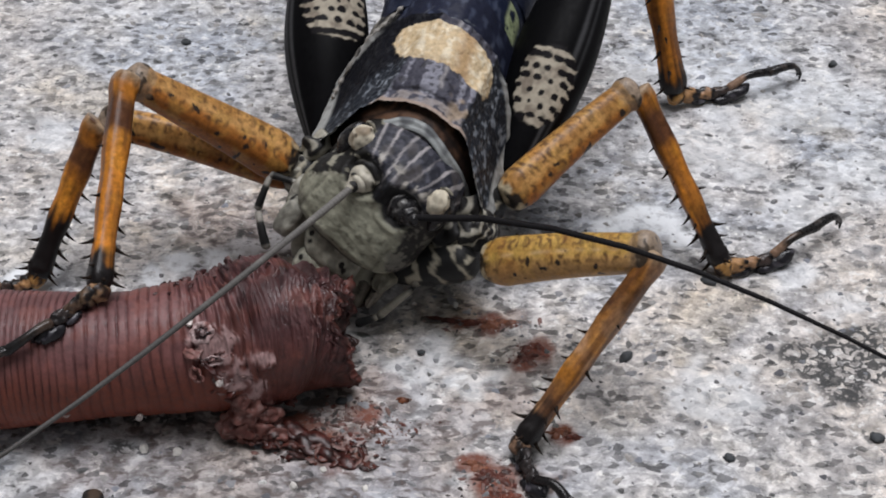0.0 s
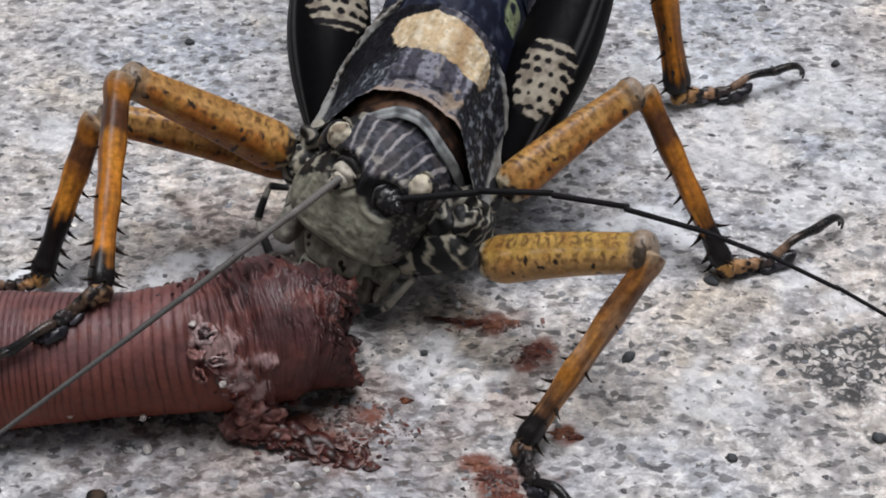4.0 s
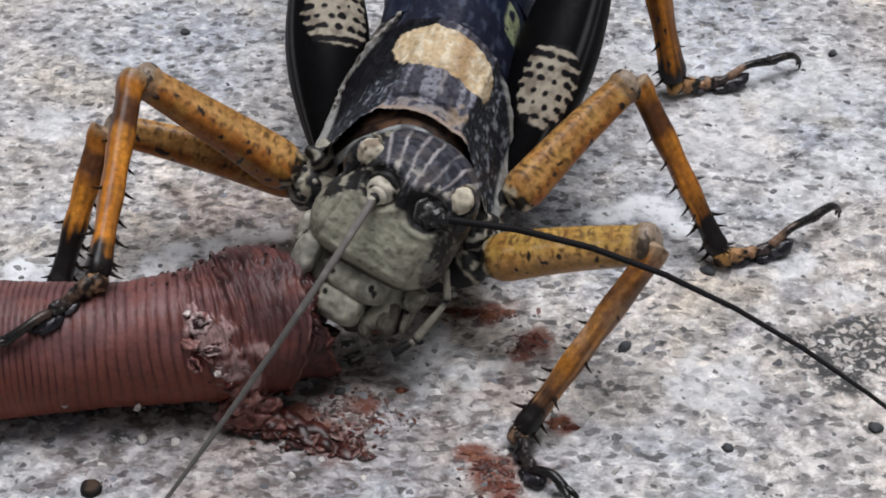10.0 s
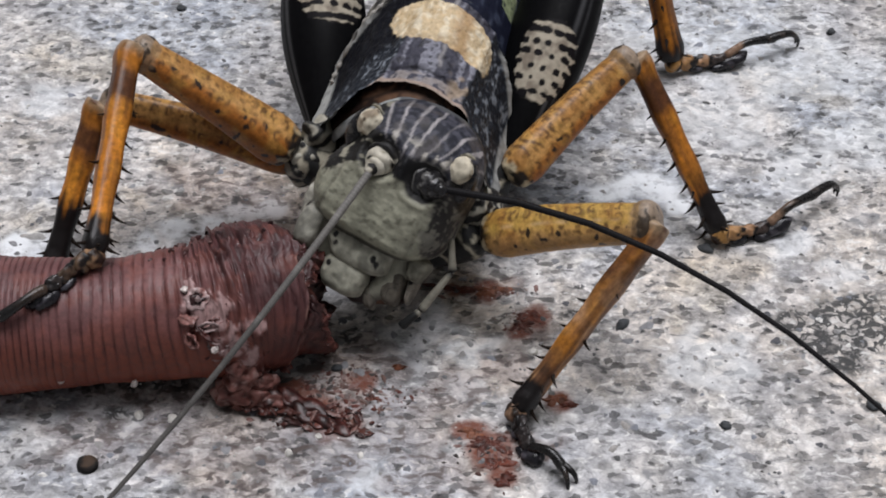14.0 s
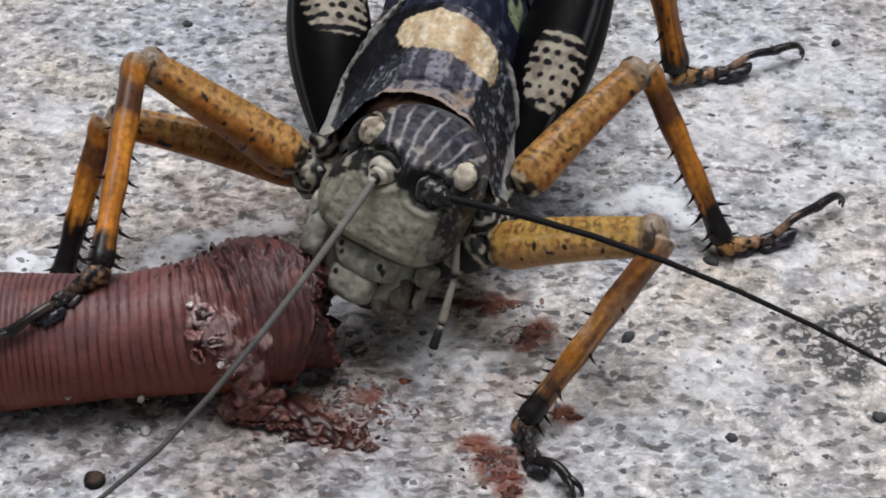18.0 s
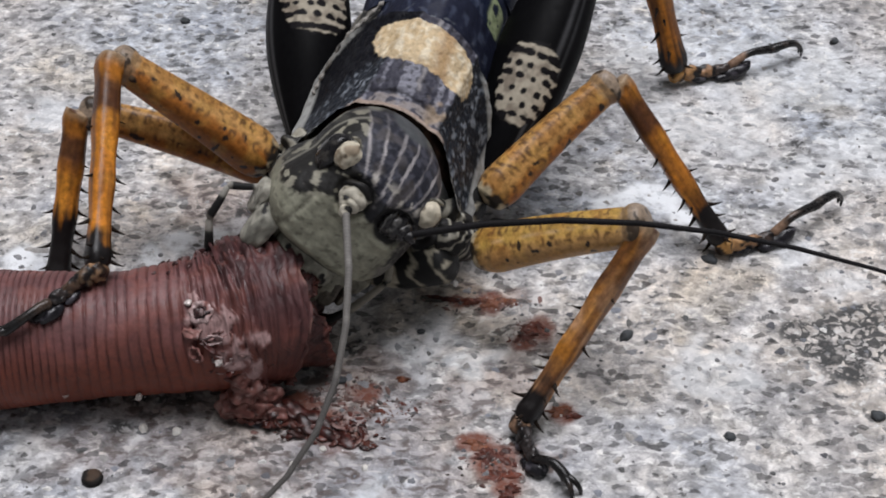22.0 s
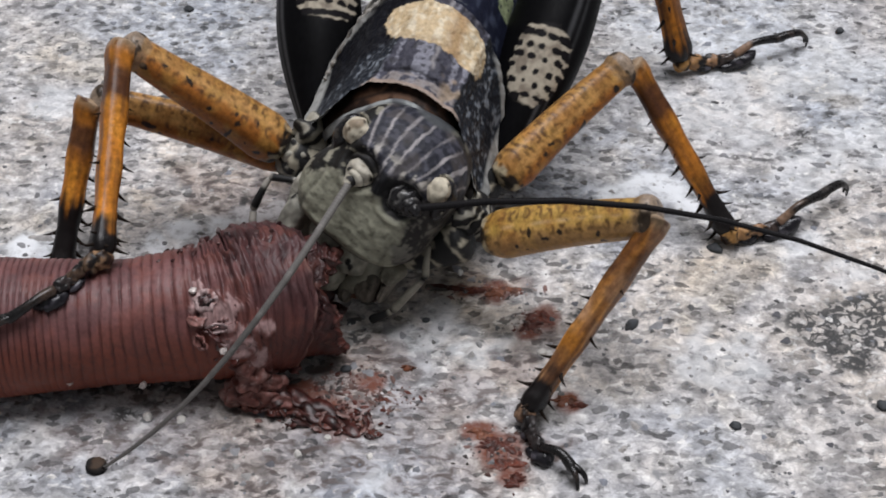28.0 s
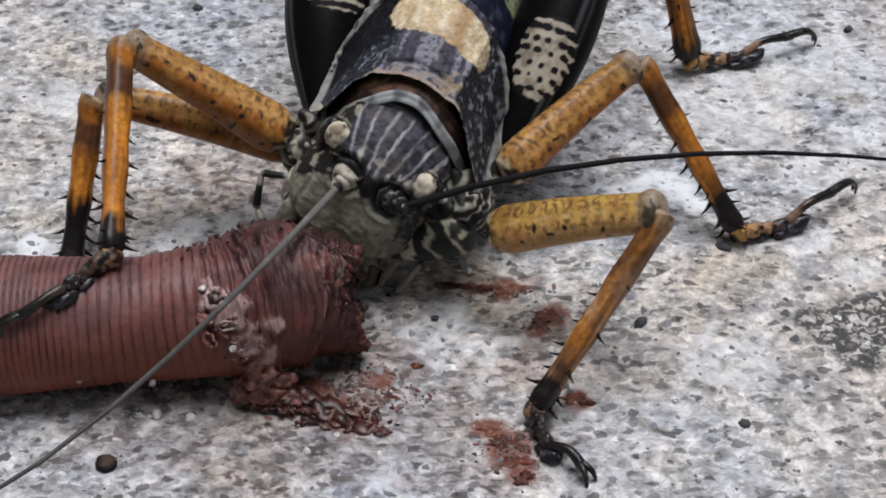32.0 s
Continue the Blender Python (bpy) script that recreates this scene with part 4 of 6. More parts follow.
        if n < -3.2:
            back = lerp((0.024, 0.023, 0.023), (0.15, 0.145, 0.12), step(nz(q, 0.8, 28) + 0.3 * n2 + 0.3 * step(d, 2.0, 5.0), 0.05, 0.4))
            col = lerp(col, back, step(-n, 3.2, 3.7) * (1 if a > 0 else 0.25 + 0.75 * step(-n, 4.2, 5.2)))
        return lerp(col, (0.08, 0.085, 0.09), 1 - step(d + 0.02 * a * a, -3.15, -3.0))
    head = part("head", sheet("head", 190, 220, place, colour, close_v=True), SKIN, weta, "slate striped crown over a grey-green face", at(NECK - BASE))
    H = lambda name, me, m, p, label="", turn=None: part(name, me, m, head, label, at(p - NECK) @ (turn or Matrix.Identity(4)))
    turn = Matrix((HL, HD, HN)).transposed().to_4x4()
    for s in (-1, 1):
        # cream knob on the inner side of the dark eye, which a thin pale ring frames
        H("eyespot", blob("eyespot", (0.92, 1.02, 0.8), lambda u, v, p: lerp(lerp((0.60, 0.54, 0.42), (0.30, 0.24, 0.17), step(nz(p, 0.9, s) + 0.5 * nz(p, 2.6, 4), 0.0, 0.45)), (0.05, 0.035, 0.025), step(nz(p, 1.7, 9 + s), 0.30, 0.42) * 0.8), 34, 40, 0.16, 2.0 + s), SKIN, hp(3.65 * s, 0.0, 0.0), "cream knob", turn)
        H("eye", blob("eye", (0.85, 1.55, 1.0), lambda u, v, p: lerp((0.010, 0.009, 0.010), (0.05, 0.045, 0.04), step(nz(p, 1.8, 5), 0.1, 0.4)), 24, 30, 0.08, s), GLOSS, hp(4.30 * s - 0.1, 0.75, -0.90), "dark compound eye", turn)

        def brow(u, v, s=s):
            a, b = 0.5 + 4.6 * u, v * math.tau
            r = 1.0 + 0.08 * nz((u * 5, 0, s), 1.0)
            c = Vector((-s * 1.12 * r * math.cos(a) * -1, 1.55 * r * math.sin(a), 0.12 * math.sin(3 * a)))
            k = 0.15 * capped(u, 0.12)
            return c * 1.0 + Vector((k * math.cos(b) * math.cos(a), k * math.cos(b) * math.sin(a), k * math.sin(b)))
        H("eye_rim", sheet("eye_rim", 40, 8, brow, lambda u, v, p: lerp((0.26, 0.24, 0.19), (0.03, 0.028, 0.025), step(nz(p, 1.6, 3), -0.1, 0.25)), close_v=True), SKIN, hp(3.85 * s, 0.35, -0.35), "thin grey rim of the eye", turn)
    # antenna bases: collar, scape and pedicel, each along the antenna
    for base, axis, pale in ((hp(-1.5, 1.75, 0.35), HD * 0.62 + HN * 0.75 - HL * 0.12, True), (hp(2.0, 1.9, 0.15), HL * 0.75 + HN * 0.60 - HD * 0.05, False)):
        axis = axis.normalized()
        lie_on = frame_of(axis, HL).to_4x4()
        for i, (name, r, h, s0) in enumerate((("antenna_socket", 1.36, 0.55, 0.0), ("scape", 1.12, 0.82, 0.50), ("pedicel", 0.80, 0.50, 1.15), ("antenna_root", 0.50, 0.62, 1.60))):
            def ring(u, v, p, i=i):
                k = nz(p, 1.1, i * 3.7) + 0.4 * nz(p, 2.6, 2)
                if pale:
                    c = lerp((0.56, 0.52, 0.43), (0.30, 0.27, 0.20), step(k, -0.1, 0.4))
                    return lerp(c, (0.014, 0.013, 0.013), max(step(k, 0.22, 0.34), 1 - step(u, 0.42, 0.5) if i else step(k, -0.3, 0.0) * 0.95))
                return lerp((0.016, 0.015, 0.016), (0.17, 0.165, 0.155), step(math.sin(u * 13 + 4 * k) + k, 0.75, 1.1) * 0.7)
            H(name, blob(name, (r, r * 0.92, h), ring, 30, 34, 0.14, i + (0 if pale else 7)), SKIN if pale else GLOSS, base + axis * s0, "", lie_on)

    def plate(name, a, d0, d1, w, n, c, lab, dots=(), seed=0.0, tip=0.8, lean=0.0):
        def place(u, v):
            th, r = v * math.tau, math.sin(u * math.pi / 2)
            ca, sa = math.cos(th), math.sin(th)
            k = (abs(ca) ** 3 + abs(sa) ** 3) ** (-1 / 3)
            dd = 0.5 * (d1 - d0) * sa * k * r
            ww = w * ca * k * r * (1 - (1 - tip) * (0.5 + dd / (d1 - d0)))
            ww += w * 0.16 * nz((ca * 1.3, sa * 1.3, seed), 1.0, seed) * r
            return hp(a + ww + lean * dd, 0.5 * (d0 + d1) + dd, n + 0.55 + 0.42 * math.cos(u * math.pi / 2) ** 0.7 - 0.95 * r ** 8 + 0.10 * nz((ca * r * 2, sa * r * 2, seed), 1.3)) - hp(a, d0, n)
        def col(u, v, p):
            q = p + hp(a, d0, n) - EYE_MID
            qa, qd = q.dot(HL), q.dot(HD)
            cc = lerp(c, tuple(k * 0.62 for k in c), step(nz(p, 0.8, seed) + 0.4 * nz(p, 2.2, seed), -0.1, 0.4))
            cc = lerp(cc, tuple(k * 1.35 for k in c), step(nz(p, 1.4, seed + 8), 0.1, 0.45) * 0.8)
            cc = lerp(cc, (0.03, 0.027, 0.024), step(abs(nz(p, 0.9, seed + 18)), 0.0, 0.04) * -0.8 + 0.8 if name in ("maxilla", "galea") else 0.0)
            cc = lerp(cc, (0.09, 0.082, 0.064), step(u, 0.93, 0.99) * 0.6)
            near = min([math.hypot((qa - x) * 1.0, (qd - y) * 0.70) for x, y in dots] + [9])
            return lerp((0.012, 0.011, 0.011), cc, step(near + 0.14 * nz(p, 2.5), 0.13, 0.22))
        return H(name, sheet(name, 36, 72, place, col, close_v=True), SKIN, hp(a, d0, n), lab)
    plate("clypeus", -0.35, 7.2, 9.9, 3.0, -1.35, (0.30, 0.29, 0.235), "grey-green lip base with black dots", ((1.0, 8.5), (1.4, 8.8), (-2.3, 8.2), (-2.0, 8.7)), 3, 0.78)
    H("mouth", blob("mouth", (3.2, 2.0, 1.0), lambda u, v, p: lerp((0.025, 0.014, 0.011), (0.10, 0.05, 0.03), step(nz(p, 0.9), 0, 0.4)), 24, 30, 0.3, 4.0), SKIN, hp(0.3, 10.0, -3.0), "dark brown mouthparts", turn)
    plate("labrum", -0.6, 9.4, 12.0, 1.95, -1.6, (0.31, 0.30, 0.24), "grey-green rounded upper lip", ((-1.9, 10.2),), 7, 0.86)
    plate("maxilla", 2.6, 8.0, 11.2, 1.25, -2.7, (0.115, 0.10, 0.08), "dull folded plate beside the mouth", (), 9, 0.7, 0.25)
    plate("maxilla", 1.6, 10.2, 12.1, 0.8, -2.8, (0.12, 0.105, 0.085), "dull folded plate beside the mouth", (), 10, 0.6, 0.3)
    plate("galea", 4.0, 7.8, 10.6, 0.55, -3.1, (0.19, 0.17, 0.14), "slim pale mouth lobe with dark streaks", ((3.8, 8.8),), 15, 0.55, 0.1)
    plate("galea", -5.5, 5.8, 8.6, 0.75, -3.0, (0.30, 0.285, 0.24), "smooth pale mouth lobe", (), 19, 0.75, 0.1)
    plate("gena", -4.5, 6.9, 10.3, 1.15, -1.5, (0.29, 0.28, 0.235), "smooth pale grey cheek lobe", ((-5.2, 7.1),), 11, 0.8)
    plate("gena", 3.9, 6.9, 8.8, 1.0, -2.3, (0.19, 0.18, 0.14), "smooth grey cheek lobe", ((3.2, 8.2),), 13, 0.7)


def jaws():
    out = []
    for s in (-1, 1):
        me = tube("mandible", spline([(0, 0, 0), (0.2, 0.2, 1.7), (-0.6, 0.3, 3.3), (-2.2, 0.3, 4.4)]), lambda u: (1.25 * (1 - 0.55 * u) * capped(u, 0.1), 1.2 * (1 - 0.5 * u) * capped(u, 0.1)),
                  lambda u, v, p: lerp((0.30, 0.29, 0.23), (0.03, 0.02, 0.018), step(u + 0.1 * nz(p, 0.9), 0.55, 0.75)), 24, 24)
        p = hp(2.6 * s - 0.4, 7.4, -2.9)
        m = at(p - NECK) @ frame_of(HD, HL * s).to_4x4()
        out.append((part("mandible", me, SKIN, head, "grey jaw with a dark tip", m), m))
    return out


PALP_LEN = {True: (2.7, 3.0, 3.2), False: (2.75, 3.85, 1.9)}


def palp(dark):
    """Three slim pieces of a feeler beside the mouth, each one along its own z axis."""
    out = []
    for i, ln in enumerate(PALP_LEN[dark]):
        def col(u, v, p, i=i):
            a = (0.29, 0.27, 0.22) if not dark else (0.36, 0.34, 0.30)
            return lerp(a, (0.014, 0.014, 0.014), (step(u, 0.25, 0.35) * (1 - step(u, 0.85, 0.92))) if dark else step(abs(u - 0.5), 0.36, 0.42) if i < 2 else step(u, 0.12, 0.25))
        r0 = 0.20 + 0.03 * i
        me = tube("palp", lambda u, ln=ln: Vector((0.18 * math.sin(u * 3.1), 0, ln * u)), lambda u, r0=r0, i=i: ((r0 + 0.12 * u) * capped(u, 0.12),) * 2, col, 18, 12)
        out.append(part("palp", me, SKIN, weta, "dark-tipped mouth feeler"))
    return out


# ---- legs
AMBER, TAN, BROWN = (0.51, 0.27, 0.085), (0.49, 0.30, 0.115), (0.085, 0.031, 0.013)


def femur_mesh(ln, r0, r1, tint=0.0, seed=0.0):
    def rad(u):
        k = r0 + (r1 - r0) * u ** 0.9
        k *= 0.62 + 0.38 * math.sin(min(u * 10, 1.57))
        if u > 0.88:
            k *= 1 + 0.16 * math.sin(min((u - 0.88) * 31, 3.14))
        return k * capped(u, 0.035) * 0.92, k * capped(u, 0.035)
    def col(u, v, p):
        up = math.sin(v * math.tau)
        n3 = nz(p, 3.2, 4 + seed)
        c = lerp(lerp((0.36, 0.125, 0.022), TAN, tint), lerp(AMBER, (0.50, 0.32, 0.07), tint), step(up, -0.55, -0.1))
        c = lerp(c, (0.53, 0.30, 0.075), step(nz(p, 0.8, 70 + seed), 0.0, 0.4) * 0.5)
        # short curled flecks in uneven rows along the thigh
        gz = p.z / 1.02 + 0.35 * nz((v * 3, p.z * 0.4, seed), 1.0)
        row = math.floor(gz + 0.5)
        gx = v * math.tau * 0.5 * (r0 + r1) / 1.15 + 0.5 * (row % 2) + 0.9 * nz((row * 1.3, v * 3, seed), 0.7, 5)
        cell = math.floor(gx + 0.5)
        dx, dz = gx - cell + 0.25 * n3, gz - row + 0.22 * nz((cell * 2.3, row * 1.7, seed), 1.0, 9)
        w = noise.noise(Vector((cell * 1.9 + seed, row * 2.7, 4)))
        curl = math.exp(-((math.hypot(dx, dz) - 0.30) / 0.13) ** 2) * step(dz * (1 if w > -0.15 else -1) + 0.4 * n3, -0.20, 0.02)
        dash = step(nz((p.x * 1.2, p.y * 1.2, p.z * 2.3), 1.0, 15 + seed) + 0.2 * n3, 0.22, 0.36)
        mark = max(curl * step(w, -0.5, -0.3), dash * 0.5) * (1 - 0.15 * u) * step(up, -0.75, -0.45)
        mark *= 1 - 0.75 * math.exp(-((up + 0.05) / 0.16) ** 2)
        c = lerp(c, (0.095, 0.042, 0.017), min(mark * 1.2, 1) * 0.85)
        # pale keel, brown streaks, black dots below
        c = lerp(c, lerp((0.56, 0.30, 0.10), (0.50, 0.37, 0.22), tint), math.exp(-((up + 0.05) / 0.09) ** 2) * step(nz(p, 0.8, 50), -0.3, 0.2) * 0.75)
        c = lerp(c, (0.34, 0.14, 0.030), step(nz(p, 0.6, 21 + seed), 0.0, 0.4) * 0.40)
        c = lerp(c, (0.03, 0.018, 0.012), step(nz(p, 1.4, 17 + seed), 0.42, 0.48) * step(0.2 - up, 0, 0.4))
        hip = lerp((0.02, 0.016, 0.014), (0.50, 0.42, 0.28), step(math.sin(v * math.tau * 3 + 3 * nz(p, 0.9)) + 0.5 * n3, 0.1, 0.5))
        c = lerp(hip, c, step(u + 0.03 * nz(p, 1.2) + 0.02 * n3, 0.05, 0.085))
        c = lerp(c, (0.33, 0.22, 0.13), step(u + 0.02 * n3, 0.84, 0.89) * 0.7)
        knee = step(u + 0.012 * n3, 0.905, 0.925)
        return lerp(c, lerp((0.29, 0.225, 0.17), (0.018, 0.014, 0.012), step(nz(p, 1.2, 6 + seed) + 0.3 * n3, 0.0, 0.18)), knee * 0.9)
    return tube("femur", lambda u: Vector((0.12 * math.sin(u * 5 + seed), 0.18 * math.sin(u * 3.1), ln * u)), rad, col, 210, 96, square=2.7)


def tibia_mesh(ln, r, tint=0.0, dark=0.82):
    def spine(u):
        return Vector((0, -0.9 * r * math.exp(-(u / 0.05) ** 2) * 0.4, ln * u))
    def rad(u):
        k = r * (1.10 - 0.30 * u + 0.16 * math.exp(-((u - 0.94) / 0.04) ** 2) + 0.20 * math.exp(-(u / 0.07) ** 2) - 0.10 * math.exp(-((u - 0.12) / 0.05) ** 2) + 0.05 * math.sin(u * 23))
        return k * capped(u, 0.03), k * capped(u, 0.03) * 0.95
    def col(u, v, p):
        n1 = nz(p, 0.8, 4)
        c = lerp(lerp((0.56, 0.20, 0.022), (0.50, 0.25, 0.075), tint), (0.66, 0.26, 0.03), step(n1, -0.1, 0.4))
        c = lerp(c, (0.20, 0.075, 0.02), step(nz((p.x * 2.2, p.y * 2.2, p.z * 0.22), 1.0, 31), 0.05, 0.45) * 0.6)
        c = lerp(c, (0.48, 0.29, 0.17), tint * step(nz(p, 0.5, 61), -0.2, 0.2) * 0.8)
        c = lerp(c, (0.10, 0.04, 0.02), tint * step(nz((p.x * 1.6, p.y * 1.6, p.z * 0.5), 1.0, 71), 0.02, 0.25) * 0.8)
        c = lerp(c, (0.22, 0.075, 0.018), (1 - step(abs(math.cos(v * math.tau)), 0.15, 0.4)) * 0.55)
        c = lerp(c, (0.055, 0.020, 0.011), min(1.0, 1.25 * math.exp(-((u + 0.04 * n1 - 0.22) / 0.10) ** 2)) * (0.92 - 0.3 * tint))
        groove = nz((math.cos(v * math.tau) * 1.4, math.sin(v * math.tau) * 1.4, u * 1.2), 1.6, 15)
        c = lerp(c, (0.11, 0.038, 0.012), step(groove, 0.05, 0.3) * (0.35 + 0.4 * step(u, 0.45, 0.8)))
        c = lerp(c, (0.008, 0.006, 0.006), step(u + 0.07 * n1 + 0.10 * groove, dark - 0.04, dark + 0.06))
        return lerp(lerp((0.34, 0.24, 0.15), BROWN, step(nz(p, 1.6, 9), 0, 0.3)), c, step(u, 0.02, 0.09))
    return tube("tibia", spine, rad, col, 130, 40, square=3.0)


SPINE_ME = tube("spine", lambda u: Vector((0, 0.45 * u * u, 1.6 * u)), lambda u: ((0.24 * (1 - u) ** 0.8 + 0.012,) * 2), lambda u, v, p: (0.022, 0.016, 0.013), 8, 8)
SPINE_ME.materials.append(BLACK)


def add_spines(tibia, ln, r, places, scale=1.0):
    for u, ang, k in places:
        d = Vector((math.cos(ang), math.sin(ang), 0))
        t = frame_of(d * 0.80 + Vector((0, 0, 0.62)), d.cross(Vector((0, 0, 1)))).to_4x4()
        part("spine", SPINE_ME, None, tibia, "", at(d * r * 0.72 + Vector((0, 0, ln * u))) @ t @ Matrix.Scale(k * scale, 4))


def tarsus(ankle, toes, black, up=Vector((0, 0, 1))):
    """A foot: amber ball, two joints, dark lobes beneath, a slim last joint and two hooked claws, along toes."""
    seed = ankle.x
    def blot(c, dark, at0):
        return lambda u, v, p: lerp(c, dark, step(nz(p, 1.3, at0) + 0.4 * nz(p, 3.0, 3), -0.02, 0.18))
    root = part("tarsus", blob("tarsus", (0.80, 0.88, 0.80), blot(lerp((0.44, 0.235, 0.075), (0.27, 0.165, 0.105), black), (0.03, 0.018, 0.013), seed + 1.5), 20, 24, 0.22, seed), LEG, weta, "dark hooked foot with an amber ball", at(ankle - BASE))
    line = spline([tuple(p - ankle) for p in toes])
    whole = (line(1.0) - line(0.0)).length
    along = lambda u: (line(min(u + 0.05, 1)) - line(max(u - 0.05, 0))).normalized()
    for i, (u, r, h, c, m) in enumerate(((0.15, 0.68, 0.11, (0.42, 0.23, 0.10), LEG), (0.29, 0.60, 0.095, (0.34, 0.19, 0.10), LEG), (0.42, 0.60, 0.10, (0.05, 0.035, 0.03), GLOSS))):
        me = blob("joint", (r * (1 + 0.08 * black), r * 0.85, h * whole), blot(lerp(c, (0.030, 0.024, 0.023), black), (0.012, 0.010, 0.010), seed + i * 5), 20, 24, 0.34 + 0.16 * black, i + seed)
        part("joint", me, m, root, "", at(line(u)) @ frame_of(along(u), up).to_4x4())
    # paired lobes: a short one below the joints, a long rounded one below the last joint
    for i, (u, sd, dn, r, h) in enumerate(((0.20, 0.35, 0.42, 0.36, 0.07), (0.33, -0.38, 0.40, 0.38, 0.08), (0.43, 0.42, 0.42, 0.44, 0.08), (0.55, 0.24, 0.26, 0.74, 0.13), (0.52, -0.34, 0.34, 0.58, 0.11))):
        z = along(u)
        side = z.cross(up).normalized()
        me = blob("lobe", (r * 0.85, r, h * whole), lambda uu, v, p: lerp((0.012, 0.011, 0.014), (0.13, 0.12, 0.14), step(nz(p, 1.5, seed + i * 2) , 0.12, 0.4) * 0.6), 18, 22, 0.22, i * 3 + seed)
        part("lobe", me, GLOSS, root, "dark glossy foot lobe", at(line(u) + side * sd - up * dn) @ frame_of(z, up).to_4x4())
    me = tube("last_joint", lambda u: line(0.48 + 0.42 * u) + up * (0.20 + 0.45 * math.sin(u * 3.14)), lambda u: ((0.44 - 0.10 * math.sin(u * 3.14)) * capped(u, 0.1),) * 2,
              lambda u, v, p: lerp(lerp((0.24, 0.15, 0.10), (0.012, 0.010, 0.010), black), (0.010, 0.009, 0.009), step(u + 0.25 * nz(p, 0.9, 3 + seed), 0.35, 0.6)), 24, 12, up)
    part("last_joint", me, GLOSS, root, "slim dark last joint")
    z = (line(1.0) - line(0.8)).normalized()
    sd = z.cross(up).normalized()
    for s in (-1, 1):
        k = 1.0 if s > 0 else 0.8
        w, far, drop = lerp((0.10, 0.60, 1.30), (0.34, 0.22, 0.70), black)
        me = tube("claw", spline([tuple(line(0.84) + sd * 0.06 * s + up * 0.36), tuple(line(0.92) + sd * 0.6 * w * s + up * 0.48), tuple(line(0.99) + sd * w * s + up * 0.30), tuple(line(1.0) + z * far * k + sd * 1.2 * w * s - up * 0.38 * drop * k), tuple(line(1.0) + z * far * k + sd * 1.2 * w * s - up * drop * k)]),
                  lambda u: (((0.37 - 0.10 * black) * (1 - u) ** 0.6 + 0.02,) * 2), lambda u, v, p: lerp((0.010, 0.009, 0.009), (0.05, 0.038, 0.032), step(nz(p, 1.1, seed), 0.1, 0.4) * (1 - u)), 24, 10, up)
        part("claw", me, GLOSS, root, "black curved claw")
    return root


LEGS = []


def leg(hip, knee, ankle, toes, rf, rt, spines, tint=0.0, moves=(), hind=(), dark=0.82, taper=0.58, lag=0.0, black=0.0):
    hip, knee, ankle = Vector(hip), Vector(knee), Vector(ankle)
    lf, lt = (knee - hip).length, (ankle - knee).length
    if hind:
        fm = part("hind_femur", hind_femur_mesh(lf, rf, *hind), BLACK, weta, "broad black thigh with a cream speckled patch")
    else:
        fm = part("femur", femur_mesh(lf, rf, rf * taper, tint, hip.x), LEG, weta, "amber thigh with dark brown flecks")
    tb = part("tibia", tibia_mesh(lt, rt, tint, dark), LEG, weta, "amber spiny shin with a black end")
    add_spines(tb, lt, rt, spines, 0.74)
    if toes:
        ft = tarsus(ankle, [Vector(p) for p in toes], black)
    else:
        ft = None
    # hip joint, black and cream
    cx = PC + BACK * ((hip - PC).dot(BACK)) - UP * 2.5
    me = tube("coxa", spline([tuple(cx - hip), tuple((cx - hip) * 0.5 + Vector((0, 0, -0.8))), (0, 0, 0)]), lambda u: (2.1 * (1 - 0.25 * u) * capped(u, 0.14), 1.9 * (1 - 0.2 * u) * capped(u, 0.14)),
              lambda u, v, p: lerp((0.015, 0.015, 0.015), (0.40, 0.365, 0.28), step(math.sin(u * 30 + 3.5 * nz(p, 0.7)) + 0.7 * nz(p, 1.4), 0.40, 0.70)), 44, 36)
    part("coxa", me, SKIN, weta, "black and cream striped hip joint", at(hip - BASE))
    LEGS.append((hip, knee, ankle, lag, lf, lt, fm, tb, ft, moves))


